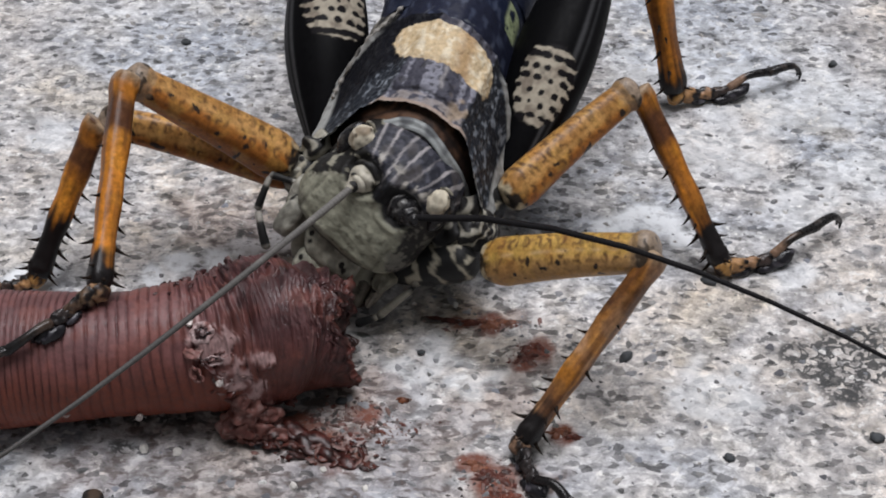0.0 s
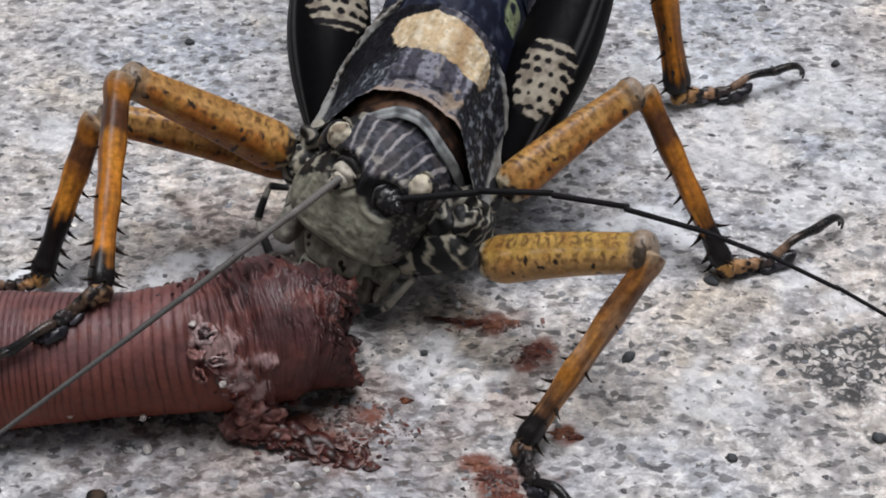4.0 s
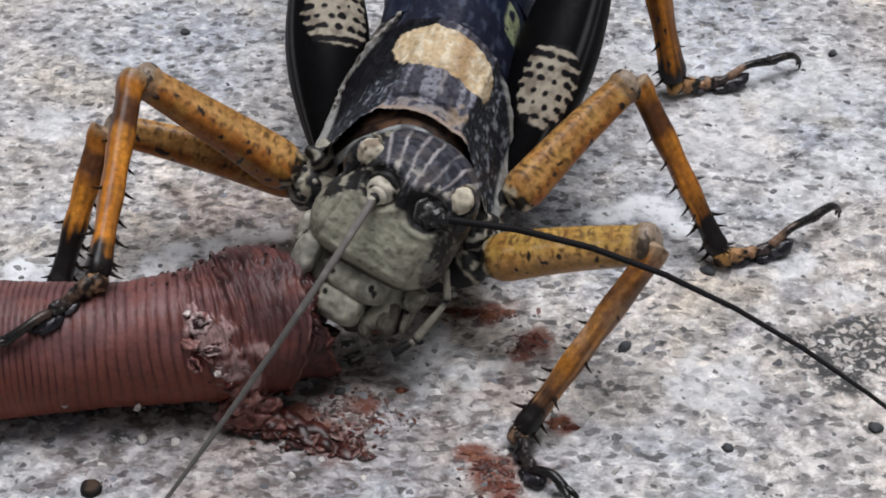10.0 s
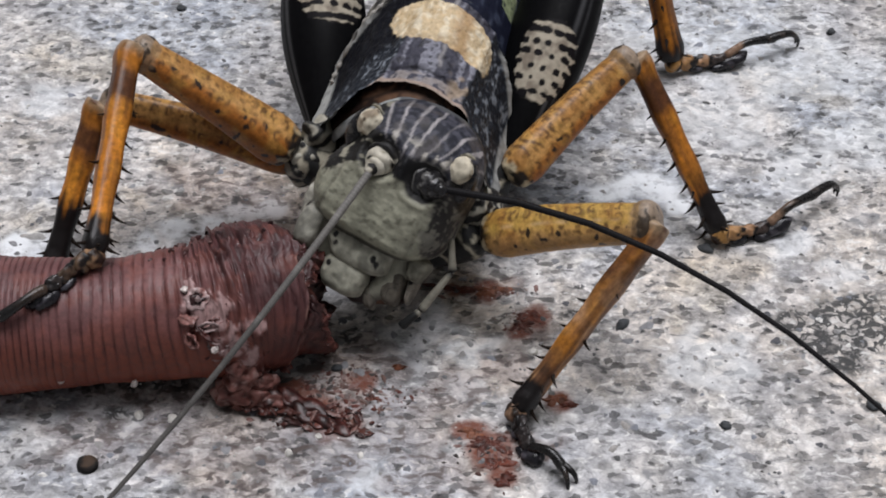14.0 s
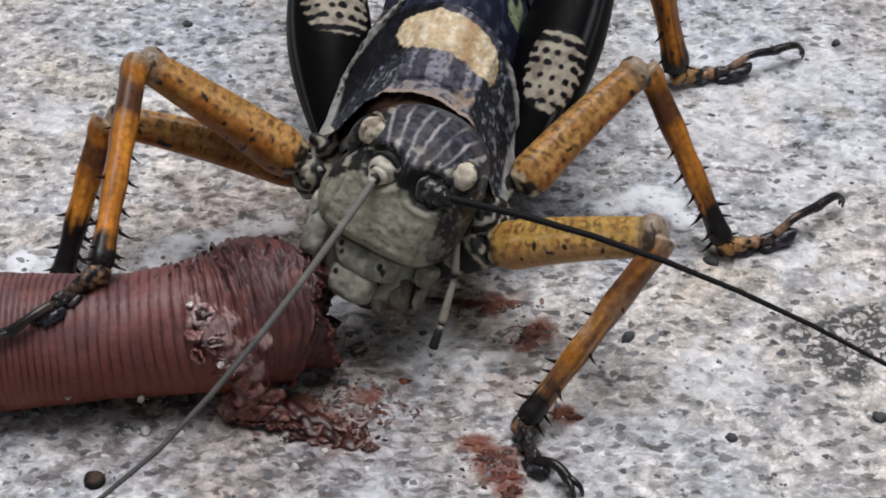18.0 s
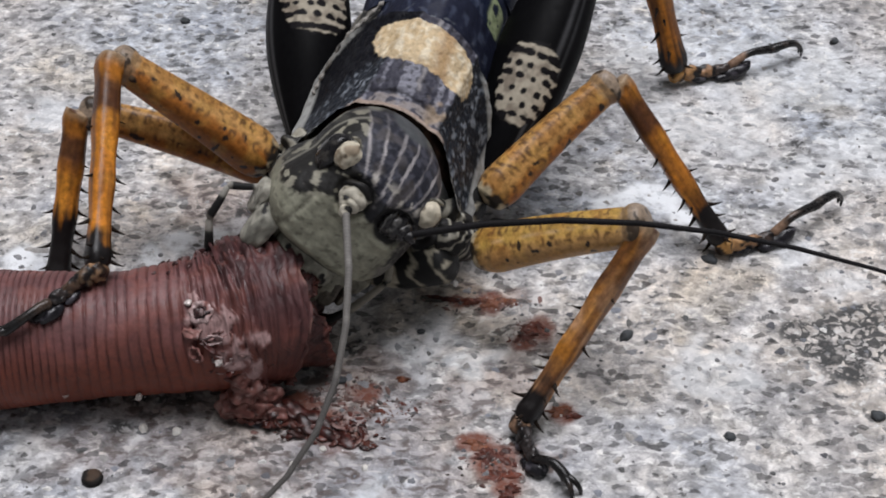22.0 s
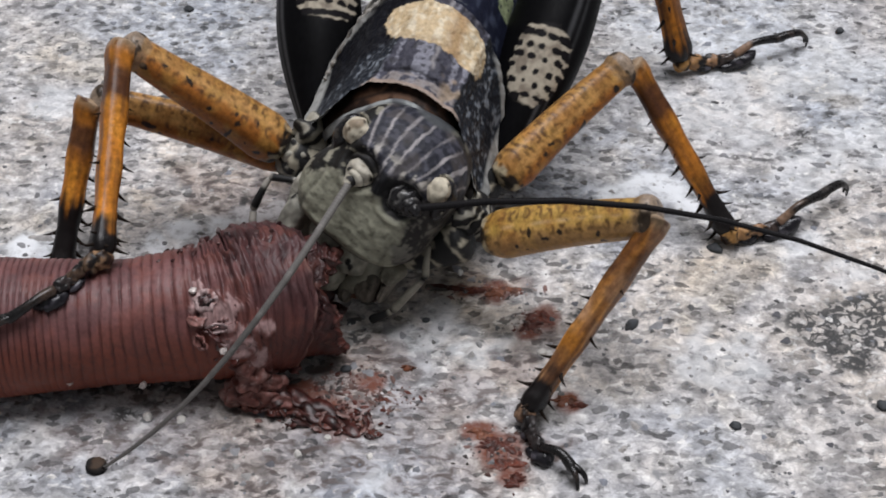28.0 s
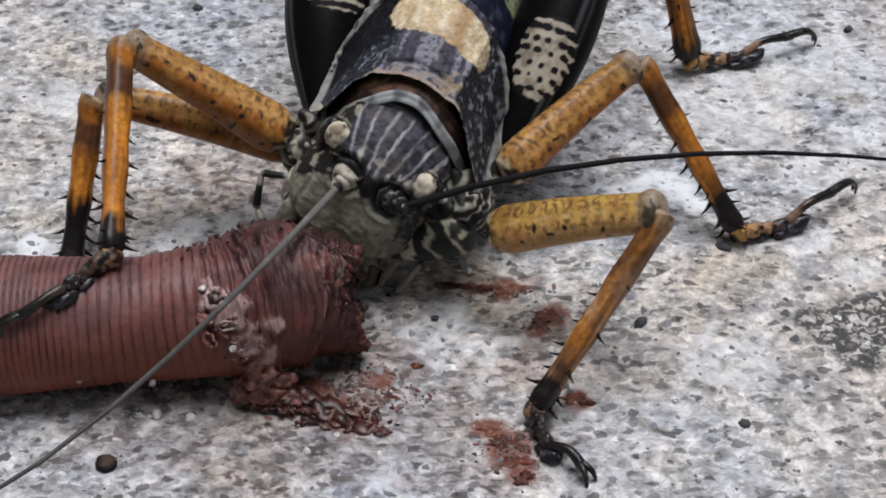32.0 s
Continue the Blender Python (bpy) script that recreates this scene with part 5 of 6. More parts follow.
def hind_femur_mesh(ln, r, side, a0, a1, v0, v1):
    """Broad thigh along z; the cream patch reaches from a0 to a1 along it and from v0 to v1 round it."""
    def rad(u):
        k = r * (0.42 + 0.62 * math.sin(min(u / 0.36, 1) * 1.57)) if u < 0.36 else r * (1.04 - 0.80 * step(u, 0.36, 1.0))
        return k * capped(u, 0.03), k * 0.9 * capped(u, 0.03)
    def col(u, v, p):
        c = (0.004, 0.004, 0.0045)
        a = p.z / ln
        n1, n2 = nz(p, 0.7, 3), nz(p, 2.0, 6)
        x, top = side * math.cos(v * math.tau), math.sin(v * math.tau)
        ca, cv = (a - 0.5 * (a0 + a1)) / (0.5 * (a1 - a0)), (v - 0.5 * (v0 + v1)) / (0.5 * (v1 - v0))
        # edge: frayed into short dark bars that run in from the border
        comb = 0.5 + 0.5 * math.sin(p.z * 5.6 + 2.0 * n1)
        out = (abs(ca) ** 2.5 + abs(cv) ** 2.5) ** (1 / 2.5)
        win = 1 - step(out + 0.07 * n2 + 0.13 * comb * step(abs(cv), 0.6, 0.95), 0.95, 1.0)
        gz = p.z / 1.02
        row = math.floor(gz + 0.5)
        gx = (v * math.tau) * r / 1.12 + 0.5 * (row % 2) + 0.30 * noise.noise(Vector((row * 3.1, v * 9, 2)))
        cell = math.floor(gx + 0.5)
        dx, dz = gx - cell + 0.3 * noise.noise(Vector((cell * 1.3, row * 2.9, 15))), gz - row + 0.36 * noise.noise(Vector((cell * 2.7, row * 1.9, 5)))
        size = 0.205 + 0.20 * noise.noise(Vector((cell * 1.7, row * 2.3, 9))) + 0.06 * step(out, 0.5, 0.9)
        wide = 1.0 - 0.55 * step(out, 0.45, 0.8)
        spot = 1 - step(math.hypot(dx * wide, dz) + 0.09 * nz(p, 2.4, 7), size, size + 0.07)
        cream = lerp((0.40, 0.355, 0.28), (0.25, 0.21, 0.165), step(n1 + 0.5 * n2, -0.1, 0.4))
        cream = lerp(cream, (0.17, 0.15, 0.12), step(nz(p, 1.5, 27) + 0.3 * n2, 0.26, 0.42) * 0.6)
        c = lerp(c, lerp(cream, (0.012, 0.011, 0.012), spot), win)
        # long grey ridges beside the patch
        ridge = math.exp(-((x + 0.90) / 0.03) ** 2) + 0.6 * math.exp(-((x + 0.975) / 0.012) ** 2)
        return lerp(c, (0.09, 0.09, 0.094), min(ridge, 1) * 0.6 * step(top, -0.2, 0.0) * (1 - win))
    return tube("hind_femur", lambda u: Vector((0, 0, ln * u)), rad, col, 300, 200)


def build_legs():
    P2 = math.pi / 2
    sp = [(0.30, -P2 + 0.3, 0.7), (0.44, -P2 - 0.2, 0.9), (0.57, -P2 + 0.2, 1.0), (0.69, -P2 - 0.2, 1.0), (0.80, -P2 + 0.3, 1.1), (0.88, -P2 - 0.4, 1.1), (0.95, -P2 + 0.5, 1.1),
          (0.34, P2 + 0.3, 0.7), (0.58, P2 - 0.2, 0.9), (0.78, P2 + 0.3, 1.0), (0.95, P2 - 0.3, 1.0), (0.96, 0.1, 0.9), (0.96, 3.0, 0.9),
          (0.50, -P2 - 0.5, 0.5), (0.63, -P2 + 0.6, 0.6), (0.74, -P2 - 0.6, 0.8), (0.84, P2 + 0.6, 0.8), (0.90, P2 - 0.6, 0.9), (0.91, -P2 + 0.7, 1.0)]
    leg((2.74, -6.47, 7), (14.94, -10.79, 12), (4.95, -18.64, 1.1), [(4.95, -18.64, 1.1), (5.3, -20.2, 0.7), (5.9, -21.7, 0.6), (7.3, -22.8, 0.8), (8.5, -24.3, 0.45)], 1.85, 0.88, sp, 0.75, taper=0.74, lag=0.6, black=1.0)
    leg((-11.64, 1.85, 8), (-23.37, 3.51, 17), (-24.68, -12.38, 10.2), [(-24.68, -12.38, 10.2), (-26.0, -13.6, 10.0), (-27.6, -15.2, 9.5), (-29.2, -16.6, 9.0), (-31.6, -17.6, 8.4)], 2.0, 0.95, sp, taper=0.58, black=0.8)
    leg((-10.8, 3.4, 6.2), (-26.6, 4.4, 11), (-30.3, -3.6, 0.9), [(-30.3, -3.6, 0.9), (-31.6, -4.2, 0.6), (-33, -4.6, 0.6), (-34.6, -5.0, 0.7), (-36, -5.4, 0.5)], 2.0, 1.05, sp,
        dark=0.58, moves=((0.0, (-2.0, 2.4, 0.5), 50), (8.3, (-2.0, 2.4, 0.5), 50), (8.5, (-8, 8, 12), 5), (8.7, (-2.6, 0, 0), 0), (9.2, (-2.6, 0, 0), 0), (9.5, (0, 0, 0), 0), (32.0, (0, 0, 0), 0)))
    leg((4.78, 0.01, 7), (14.75, 7.93, 13), (21.49, 0.42, 1.0), [(21.49, 0.42, 1.0), (23.4, 1.0, 0.7), (25.6, 1.9, 0.6), (27.6, 3.0, 1.4), (31.2, 5.9, 1.3)], 1.75, 0.92, sp, taper=0.68, dark=0.76)
    leg((4.9, 2.2, 7), (14.8, 29.0, 21.5), (19.94, 22.89, 1.2), [(19.94, 22.89, 1.2), (22.4, 23.6, 0.8), (24.8, 24.3, 0.7), (27.0, 25.2, 1.2), (31.0, 26.9, 1.2)], 3.3, 1.15, sp, hind=(1, 0.135, 0.352, 0.225, 0.49), dark=0.88)
    leg((-9.3, 6.0, 6.5), (-11.2, 32.0, 18.5), (-15, 42, 1.2), [(-15, 42, 1.2), (-16.5, 43, 0.8), (-18, 44, 0.7), (-20, 45, 1), (-22, 46, 0.9)], 3.35, 1.15, sp, hind=(-1, 0.295, 0.56, 0.12, 0.43), dark=0.88)


# ---- antennae, in short stiff pieces
ANT_N, ANT_LEN = 9, 5.4


def antenna(dark):
    out = []
    for i in range(ANT_N):
        k = 0.20 if dark else 0.21
        r0, r1 = k * (1 - i / ANT_N) + 0.08, k * (1 - (i + 1) / ANT_N) + 0.08
        a = (0.018, 0.017, 0.018) if dark else lerp((0.19, 0.178, 0.165), (0.085, 0.079, 0.074), min(i / 3, 1))
        me = tube("antenna_piece", lambda u: Vector((0, 0, (ANT_LEN + 0.25) * u)), lambda u, r0=r0, r1=r1: ((r0 + (r1 - r0) * u) * (1 + 0.02 * math.sin(u * 110)),) * 2,
                  lambda u, v, p, a=a: lerp(a, tuple(k * 0.75 for k in a), 0.5 + 0.5 * math.sin(u * 110)), 48, 10)
        out.append(part("antenna_piece", me, BLACK if dark else SKIN, weta, "slim dark antenna piece"))
    return out


pronotum()
trunk_of_body()
neck_folds()
build_head()
JAWS = jaws()
build_legs()
ANT_L, ANT_R = antenna(False), antenna(True)
PALP_L, PALP_R = palp(True), palp(False)


# ---------------------------------------------------------------- grit on the ground
def grit():
    rnd = random.Random(11)
    spots = [(-21.9, -18.0, 0.45, 1), (-19.5, -18.3, 0.42, 1), (-11.0, -21.6, 0.4, 1), (-6.0, -21.8, 0.36, 1), (30.6, -17.0, 0.55, 0), (13.2, -8.8, 0.7, 0), (20.4, -0.3, 0.75, 0), (6.4, -11.6, 0.4, 1),
             (19.8, -18.9, 0.42, 0), (-9.0, -20.0, 0.3, 1), (-2.2, -8.2, 0.32, 0), (-8.0, -13.3, 0.42, 0), (35.0, 29.3, 0.5, 0), (15.5, 22.0, 0.6, 0), (-24.5, 33.0, 0.5, 0)]
    for x, y, r, pale in spots:
        c = (0.74, 0.71, 0.66) if pale else (0.07, 0.075, 0.08)
        me = blob("pebble", (r, r * rnd.uniform(0.6, 0.9), r * 0.55), lambda u, v, p: lerp(c, tuple(k * 0.7 for k in c), step(nz(p, 1.5, x), 0, 0.3)), 10, 14, 0.35, x)
        ob = new("pebble", me)
        me.materials.append(GRIT)
        ob.matrix_basis = at((x, y, 0.05)) @ pose(0, 0, 0, 0, 0, rnd.uniform(0, 180))
        tagged(ob, "tiny pale grit grain on concrete" if pale else "tiny dark grit grain on concrete", "pebble", "grit on the concrete")

    me = blob("seed", (0.80, 0.74, 0.40), lambda u, v, p: lerp((0.010, 0.008, 0.007), (0.06, 0.036, 0.022), step(nz(p, 1.1, 5) + 0.6 * step(p.z, 0.20, 0.36), 0.2, 0.6)), 14, 20, 0.15, 3.0)
    me.materials.append(GRIT)
    ob = new("seed", me)
    ob.matrix_basis = at((-24.93, -22.5, -0.05))
    tagged(ob, "small round dark brown seed sunk in the concrete", "seed")

    for i, (x, y, r, k) in enumerate(((6.4, -7.9, 0.9, 1.6), (5.6, -8.8, 0.7, 1.4), (3.6, -5.0, 0.7, 2.4), (1.8, -4.8, 0.45, 2.8), (3.0, -20.6, 0.95, 1.5), (1.9, -19.6, 0.7, 1.4), (3.6, -22.4, 0.75, 1.6), (4.0, -23.9, 0.6, 1.3), (7.9, -16.4, 0.65, 1.4), (8.8, -16.9, 0.4, 1.4), (-0.4, -4.6, 0.32, 4.2), (-3.4, -13.2, 0.3, 2.0), (-5.2, -16.4, 0.4, 1.6), (-6.0, -19.4, 0.5, 1.5))):
        c = ((0.14, 0.036, 0.020), (0.09, 0.024, 0.015), (0.20, 0.07, 0.035))[i % 3]
        def flat(u, v, i=i, r=r, k=k):
            a = v * math.tau
            w = 1 + 0.75 * nz((math.cos(a) * 1.7, math.sin(a) * 1.7, i * 3.3), 1.0) + 0.45 * nz((math.cos(a) * 4.5, math.sin(a) * 4.5, i * 3.3), 1.0)
            q = Vector((r * k * w * u * math.cos(a), r * 0.75 * w * u * math.sin(a), 0))
            q.z = -0.12 + (0.16 + 0.18 * nz((q.x, q.y, i), 1.9) + 0.10 * nz((q.x, q.y, i), 4.5)) * (1 - u ** 4) + 0.05 * (1 - u)
            return q
        me = sheet("flesh_scrap", 14, 60, flat, lambda u, v, p: lerp(c, tuple(q * 0.5 for q in c), step(nz(p, 1.6, i) + 0.4 * nz(p, 3.5, 2), -0.1, 0.35)), close_v=True)
        me.materials.append(WORM)
        ob = new("flesh_scrap", me)
        ob.matrix_basis = at((x, y, 0.10)) @ pose(0, 0, 0, 0, 0, rnd.uniform(-25, 15))
        tagged(ob, "dried dark red scrap of worm flesh on concrete", "flesh scrap", "scraps of worm flesh")


def crumbs(name, label, bits, tones, small, large, seed, rise=1.0):
    """Fine uncountable bits strewn on the concrete."""
    rnd = random.Random(seed)
    verts, faces, cols = [], [], []
    for cx, cy, sx, sy, count in bits:
        for i in range(count):
            x, y = (cx + rnd.gauss(0, sx * 0.6), cy + rnd.gauss(0, sy * 0.6)) if sx < 9 else (cx + rnd.uniform(-sx, sx), cy + rnd.uniform(-sy, sy))
            z0 = lie(Vector((x, y, 0)))
            r = small + (large - small) * rnd.random() ** 2.5
            turn, long = rnd.uniform(0, 3.14), rnd.choice((1.0, 1.6, 2.6, 3.4) if sx < 9 else (1.0, 1.2, 1.5, 1.9))
            c = rnd.choice(tones)
            b = len(verts)
            for j in range(6):
                a = j * math.tau / 6
                px, py = r * long * math.cos(a) * rnd.uniform(0.7, 1.2), r * math.sin(a) * rnd.uniform(0.7, 1.2)
                verts.append((x + px * math.cos(turn) - py * math.sin(turn), y + px * math.sin(turn) + py * math.cos(turn), z0 - 0.08))
            for j in range(3):
                a = j * math.tau / 3 + 0.5
                verts.append((x + 0.5 * r * math.cos(a + turn), y + 0.5 * r * math.sin(a + turn), z0 + 0.02 + rise * r * rnd.uniform(0.15, 0.5)))
            for j in range(6):
                faces.append((b + j, b + (j + 1) % 6, b + 6 + j // 2))
            for j in range(3):
                faces.append((b + (2 * j + 2) % 6, b + 6 + (j + 1) % 3, b + 6 + j))
            faces.append((b + 6, b + 7, b + 8))
            cols += [(*c, 1)] * 9
    me = bpy.data.meshes.new(name)
    me.from_pydata([tuple(q * MM for q in p) for p in verts], [], faces)
    ca = me.color_attributes.new("Col", "FLOAT_COLOR", "POINT")
    ca.data.foreach_set("color", np.array(cols, dtype=np.float32).ravel())
    me.materials.append(GRIT)
    tagged(new(name, me), label, name, kind="stuff")


grit()
crumbs("crumbs", "fine dark red and brown crumbs strewn round the torn worm",
       ((-12.5, -16.8, 2.4, 1.2, 150), (-9.0, -18.0, 2.6, 1.3, 190), (-8.2, -14.6, 1.8, 1.6, 150), (-5.2, -16.0, 2.4, 1.7, 130), (3.0, -5.2, 3.0, 0.7, 80), (5.8, -8.6, 1.4, 1.2, 70), (3.2, -21.4, 2.2, 1.8, 130)),
       ((0.10, 0.055, 0.047), (0.11, 0.035, 0.026), (0.22, 0.13, 0.115), (0.07, 0.058, 0.054), (0.34, 0.29, 0.27), (0.15, 0.09, 0.075), (0.24, 0.17, 0.155)), 0.07, 0.28, 23)
crumbs("chips", "flat grey and blue-grey stone chips set in the concrete", ((2.0, 4.0, 38.0, 34.0, 520),),
       ((0.17, 0.175, 0.19), (0.10, 0.10, 0.11), (0.26, 0.26, 0.27), (0.22, 0.23, 0.26), (0.30, 0.29, 0.28), (0.13, 0.125, 0.12)), 0.16, 0.62, 37, rise=0.22)
crumbs("grit", "fine grey, dark and white grit on the concrete", ((0.0, 8.0, 42.0, 38.0, 1900),),
       ((0.26, 0.26, 0.265), (0.12, 0.12, 0.12), (0.34, 0.335, 0.33), (0.20, 0.20, 0.205), (0.62, 0.61, 0.59), (0.40, 0.38, 0.36), (0.75, 0.73, 0.70), (0.16, 0.155, 0.15)), 0.07, 0.36, 5)


# ---------------------------------------------------------------- movement
def sway(x, y, z, rx, ry, rz):
    return at(PIVOT + Vector((x, y, z))) @ pose(0, 0, 0, rx, ry, rz) @ at(-PIVOT)


def nod(x, y, z, rx, ry, rz):
    return at(NECK + Vector((x, y, z))) @ pose(0, 0, 0, rx, ry, rz) @ at(-NECK)


BODY_ROWS = [
    (0.0, sway(-0.46, 1.45, 0.01, 0.97, 2.50, -1.35)),
    (0.5, sway(-0.47, 1.82, 0.00, 0.27, 2.48, -1.19)),
    (1.0, sway(-0.65, 1.83, -0.23, 0.61, 2.47, -1.20)),
    (1.5, sway(-0.25, 1.61, 0.00, 0.21, 2.40, -0.93)),
    (2.0, sway(-0.90, 0.83, 0.70, 1.41, 3.64, -2.85)),
    (2.5, sway(-1.26, 1.45, 0.52, 1.12, 3.34, -3.48)),
    (3.0, sway(-1.22, 2.00, 0.17, 0.87, 3.00, -3.05)),
    (3.5, sway(-0.84, 1.87, 0.53, 0.68, 2.17, -2.91)),
    (5.5, sway(-0.69, 1.92, 0.70, -1.05, 2.01, -2.55)),
    (6.0, sway(-0.54, 1.78, 0.91, -1.48, 1.88, -2.10)),
    (6.5, sway(-0.59, 2.16, 0.83, -1.29, 1.60, -2.61)),
    (7.0, sway(-0.53, 2.52, 0.53, -1.17, 1.33, -2.53)),
    (7.5, sway(-0.40, 2.74, 0.45, -1.92, 1.42, -2.16)),
    (8.0, sway(-0.26, 2.67, 0.45, -1.60, 0.67, -2.55)),
    (8.5, sway(-0.51, 2.59, 0.14, -1.41, 0.65, -2.39)),
    (9.0, sway(0.68, 2.04, 0.82, -2.38, 0.41, -0.96)),
    (9.5, sway(0.30, 0.46, -0.41, 0.76, -0.60, -0.45)),
    (10.0, sway(-0.04, 0.39, -0.47, 1.37, 0.08, -0.90)),
    (10.5, sway(-0.29, 0.12, -0.49, 2.15, 0.12, -1.41)),
    (11.0, sway(0.01, 0.13, -0.18, 1.10, 0.22, -0.58)),
    (11.5, sway(-0.06, -0.13, -0.10, 0.76, 0.20, -0.98)),
    (12.0, sway(0.01, -0.01, -0.16, 0.38, 0.33, -0.39)),
    (12.5, sway(-0.00, 0.03, -0.14, 0.39, 0.14, -0.36)),
    (13.0, sway(0.00, 0.00, 0.00, 0.00, 0.00, 0.00)),
    (13.5, sway(-0.03, -0.26, 0.02, -0.30, -0.16, -0.77)),
    (14.0, sway(-0.05, 0.20, -0.28, 0.07, 0.24, -0.11)),
    (14.5, sway(0.02, 0.11, -0.08, -0.43, 0.09, 0.59)),
    (16.5, sway(-0.16, -0.48, 0.00, 0.54, 0.37, -0.80)),
    (17.0, sway(-0.28, -0.14, -0.29, 0.33, 0.75, -0.93)),
    (17.5, sway(0.18, 0.21, 0.14, -0.54, -0.07, 0.56)),
    (18.0, sway(0.15, -0.20, 0.42, -0.01, -0.02, 0.06)),
    (18.5, sway(0.40, 0.22, 0.21, -0.63, 0.00, 0.81)),
    (19.0, sway(0.60, -1.75, -0.03, 2.69, -0.33, 0.28)),
    (19.5, sway(-0.19, -1.42, -0.09, 3.98, 0.31, -1.62)),
    (20.0, sway(-0.89, -1.00, -0.44, 6.23, 2.58, -0.66)),
    (20.5, sway(-1.02, -1.54, -0.24, 5.17, 2.93, -1.25)),
    (21.0, sway(-1.81, -0.66, -0.52, 4.73, 3.00, -1.91)),
    (21.5, sway(-1.87, -0.23, -0.72, 3.83, 2.18, -1.99)),
    (22.0, sway(-1.89, -0.24, -0.51, 3.36, 2.14, -2.29)),
    (22.5, sway(-1.18, -0.53, -0.02, 2.63, 2.17, -1.77)),
    (23.0, sway(-1.19, -0.15, -0.24, 2.12, 2.31, -1.22)),
    (23.5, sway(-1.27, 0.04, -0.24, 1.78, 2.34, -0.79)),
    (24.0, sway(-1.25, 0.15, -0.38, 1.54, 2.35, -0.97)),
    (24.5, sway(-1.23, 0.02, -0.43, 1.66, 2.24, -1.17)),
    (26.5, sway(-1.34, 0.16, -0.53, 1.46, 2.06, -1.32)),
    (27.0, sway(-1.25, -0.22, -0.10, 1.16, 1.92, -2.11)),
    (27.5, sway(-0.95, -0.16, 0.19, 0.60, 1.43, -1.84)),
    (28.0, sway(-1.28, 0.03, -0.27, 0.92, 1.52, -1.41)),
    (28.5, sway(-1.14, 0.11, -0.10, 1.07, 1.57, -2.02)),
    (29.0, sway(-1.56, -0.25, 0.09, 1.45, 1.86, -3.00)),
    (29.5, sway(-1.10, 0.11, 0.04, 0.33, 1.61, -1.92)),
    (30.0, sway(-1.27, 0.35, -0.27, 1.01, 1.64, -2.15)),
    (30.5, sway(-1.06, 0.24, 0.03, 0.35, 1.44, -1.42)),
    (31.0, sway(-1.41, 0.65, -0.14, 1.67, 1.60, -2.84)),
    (31.5, sway(-1.24, 0.56, 0.07, 0.83, 1.66, -2.31)),
    (32.0, sway(-1.59, 0.39, -0.02, 0.77, 1.46, -2.83)),
]
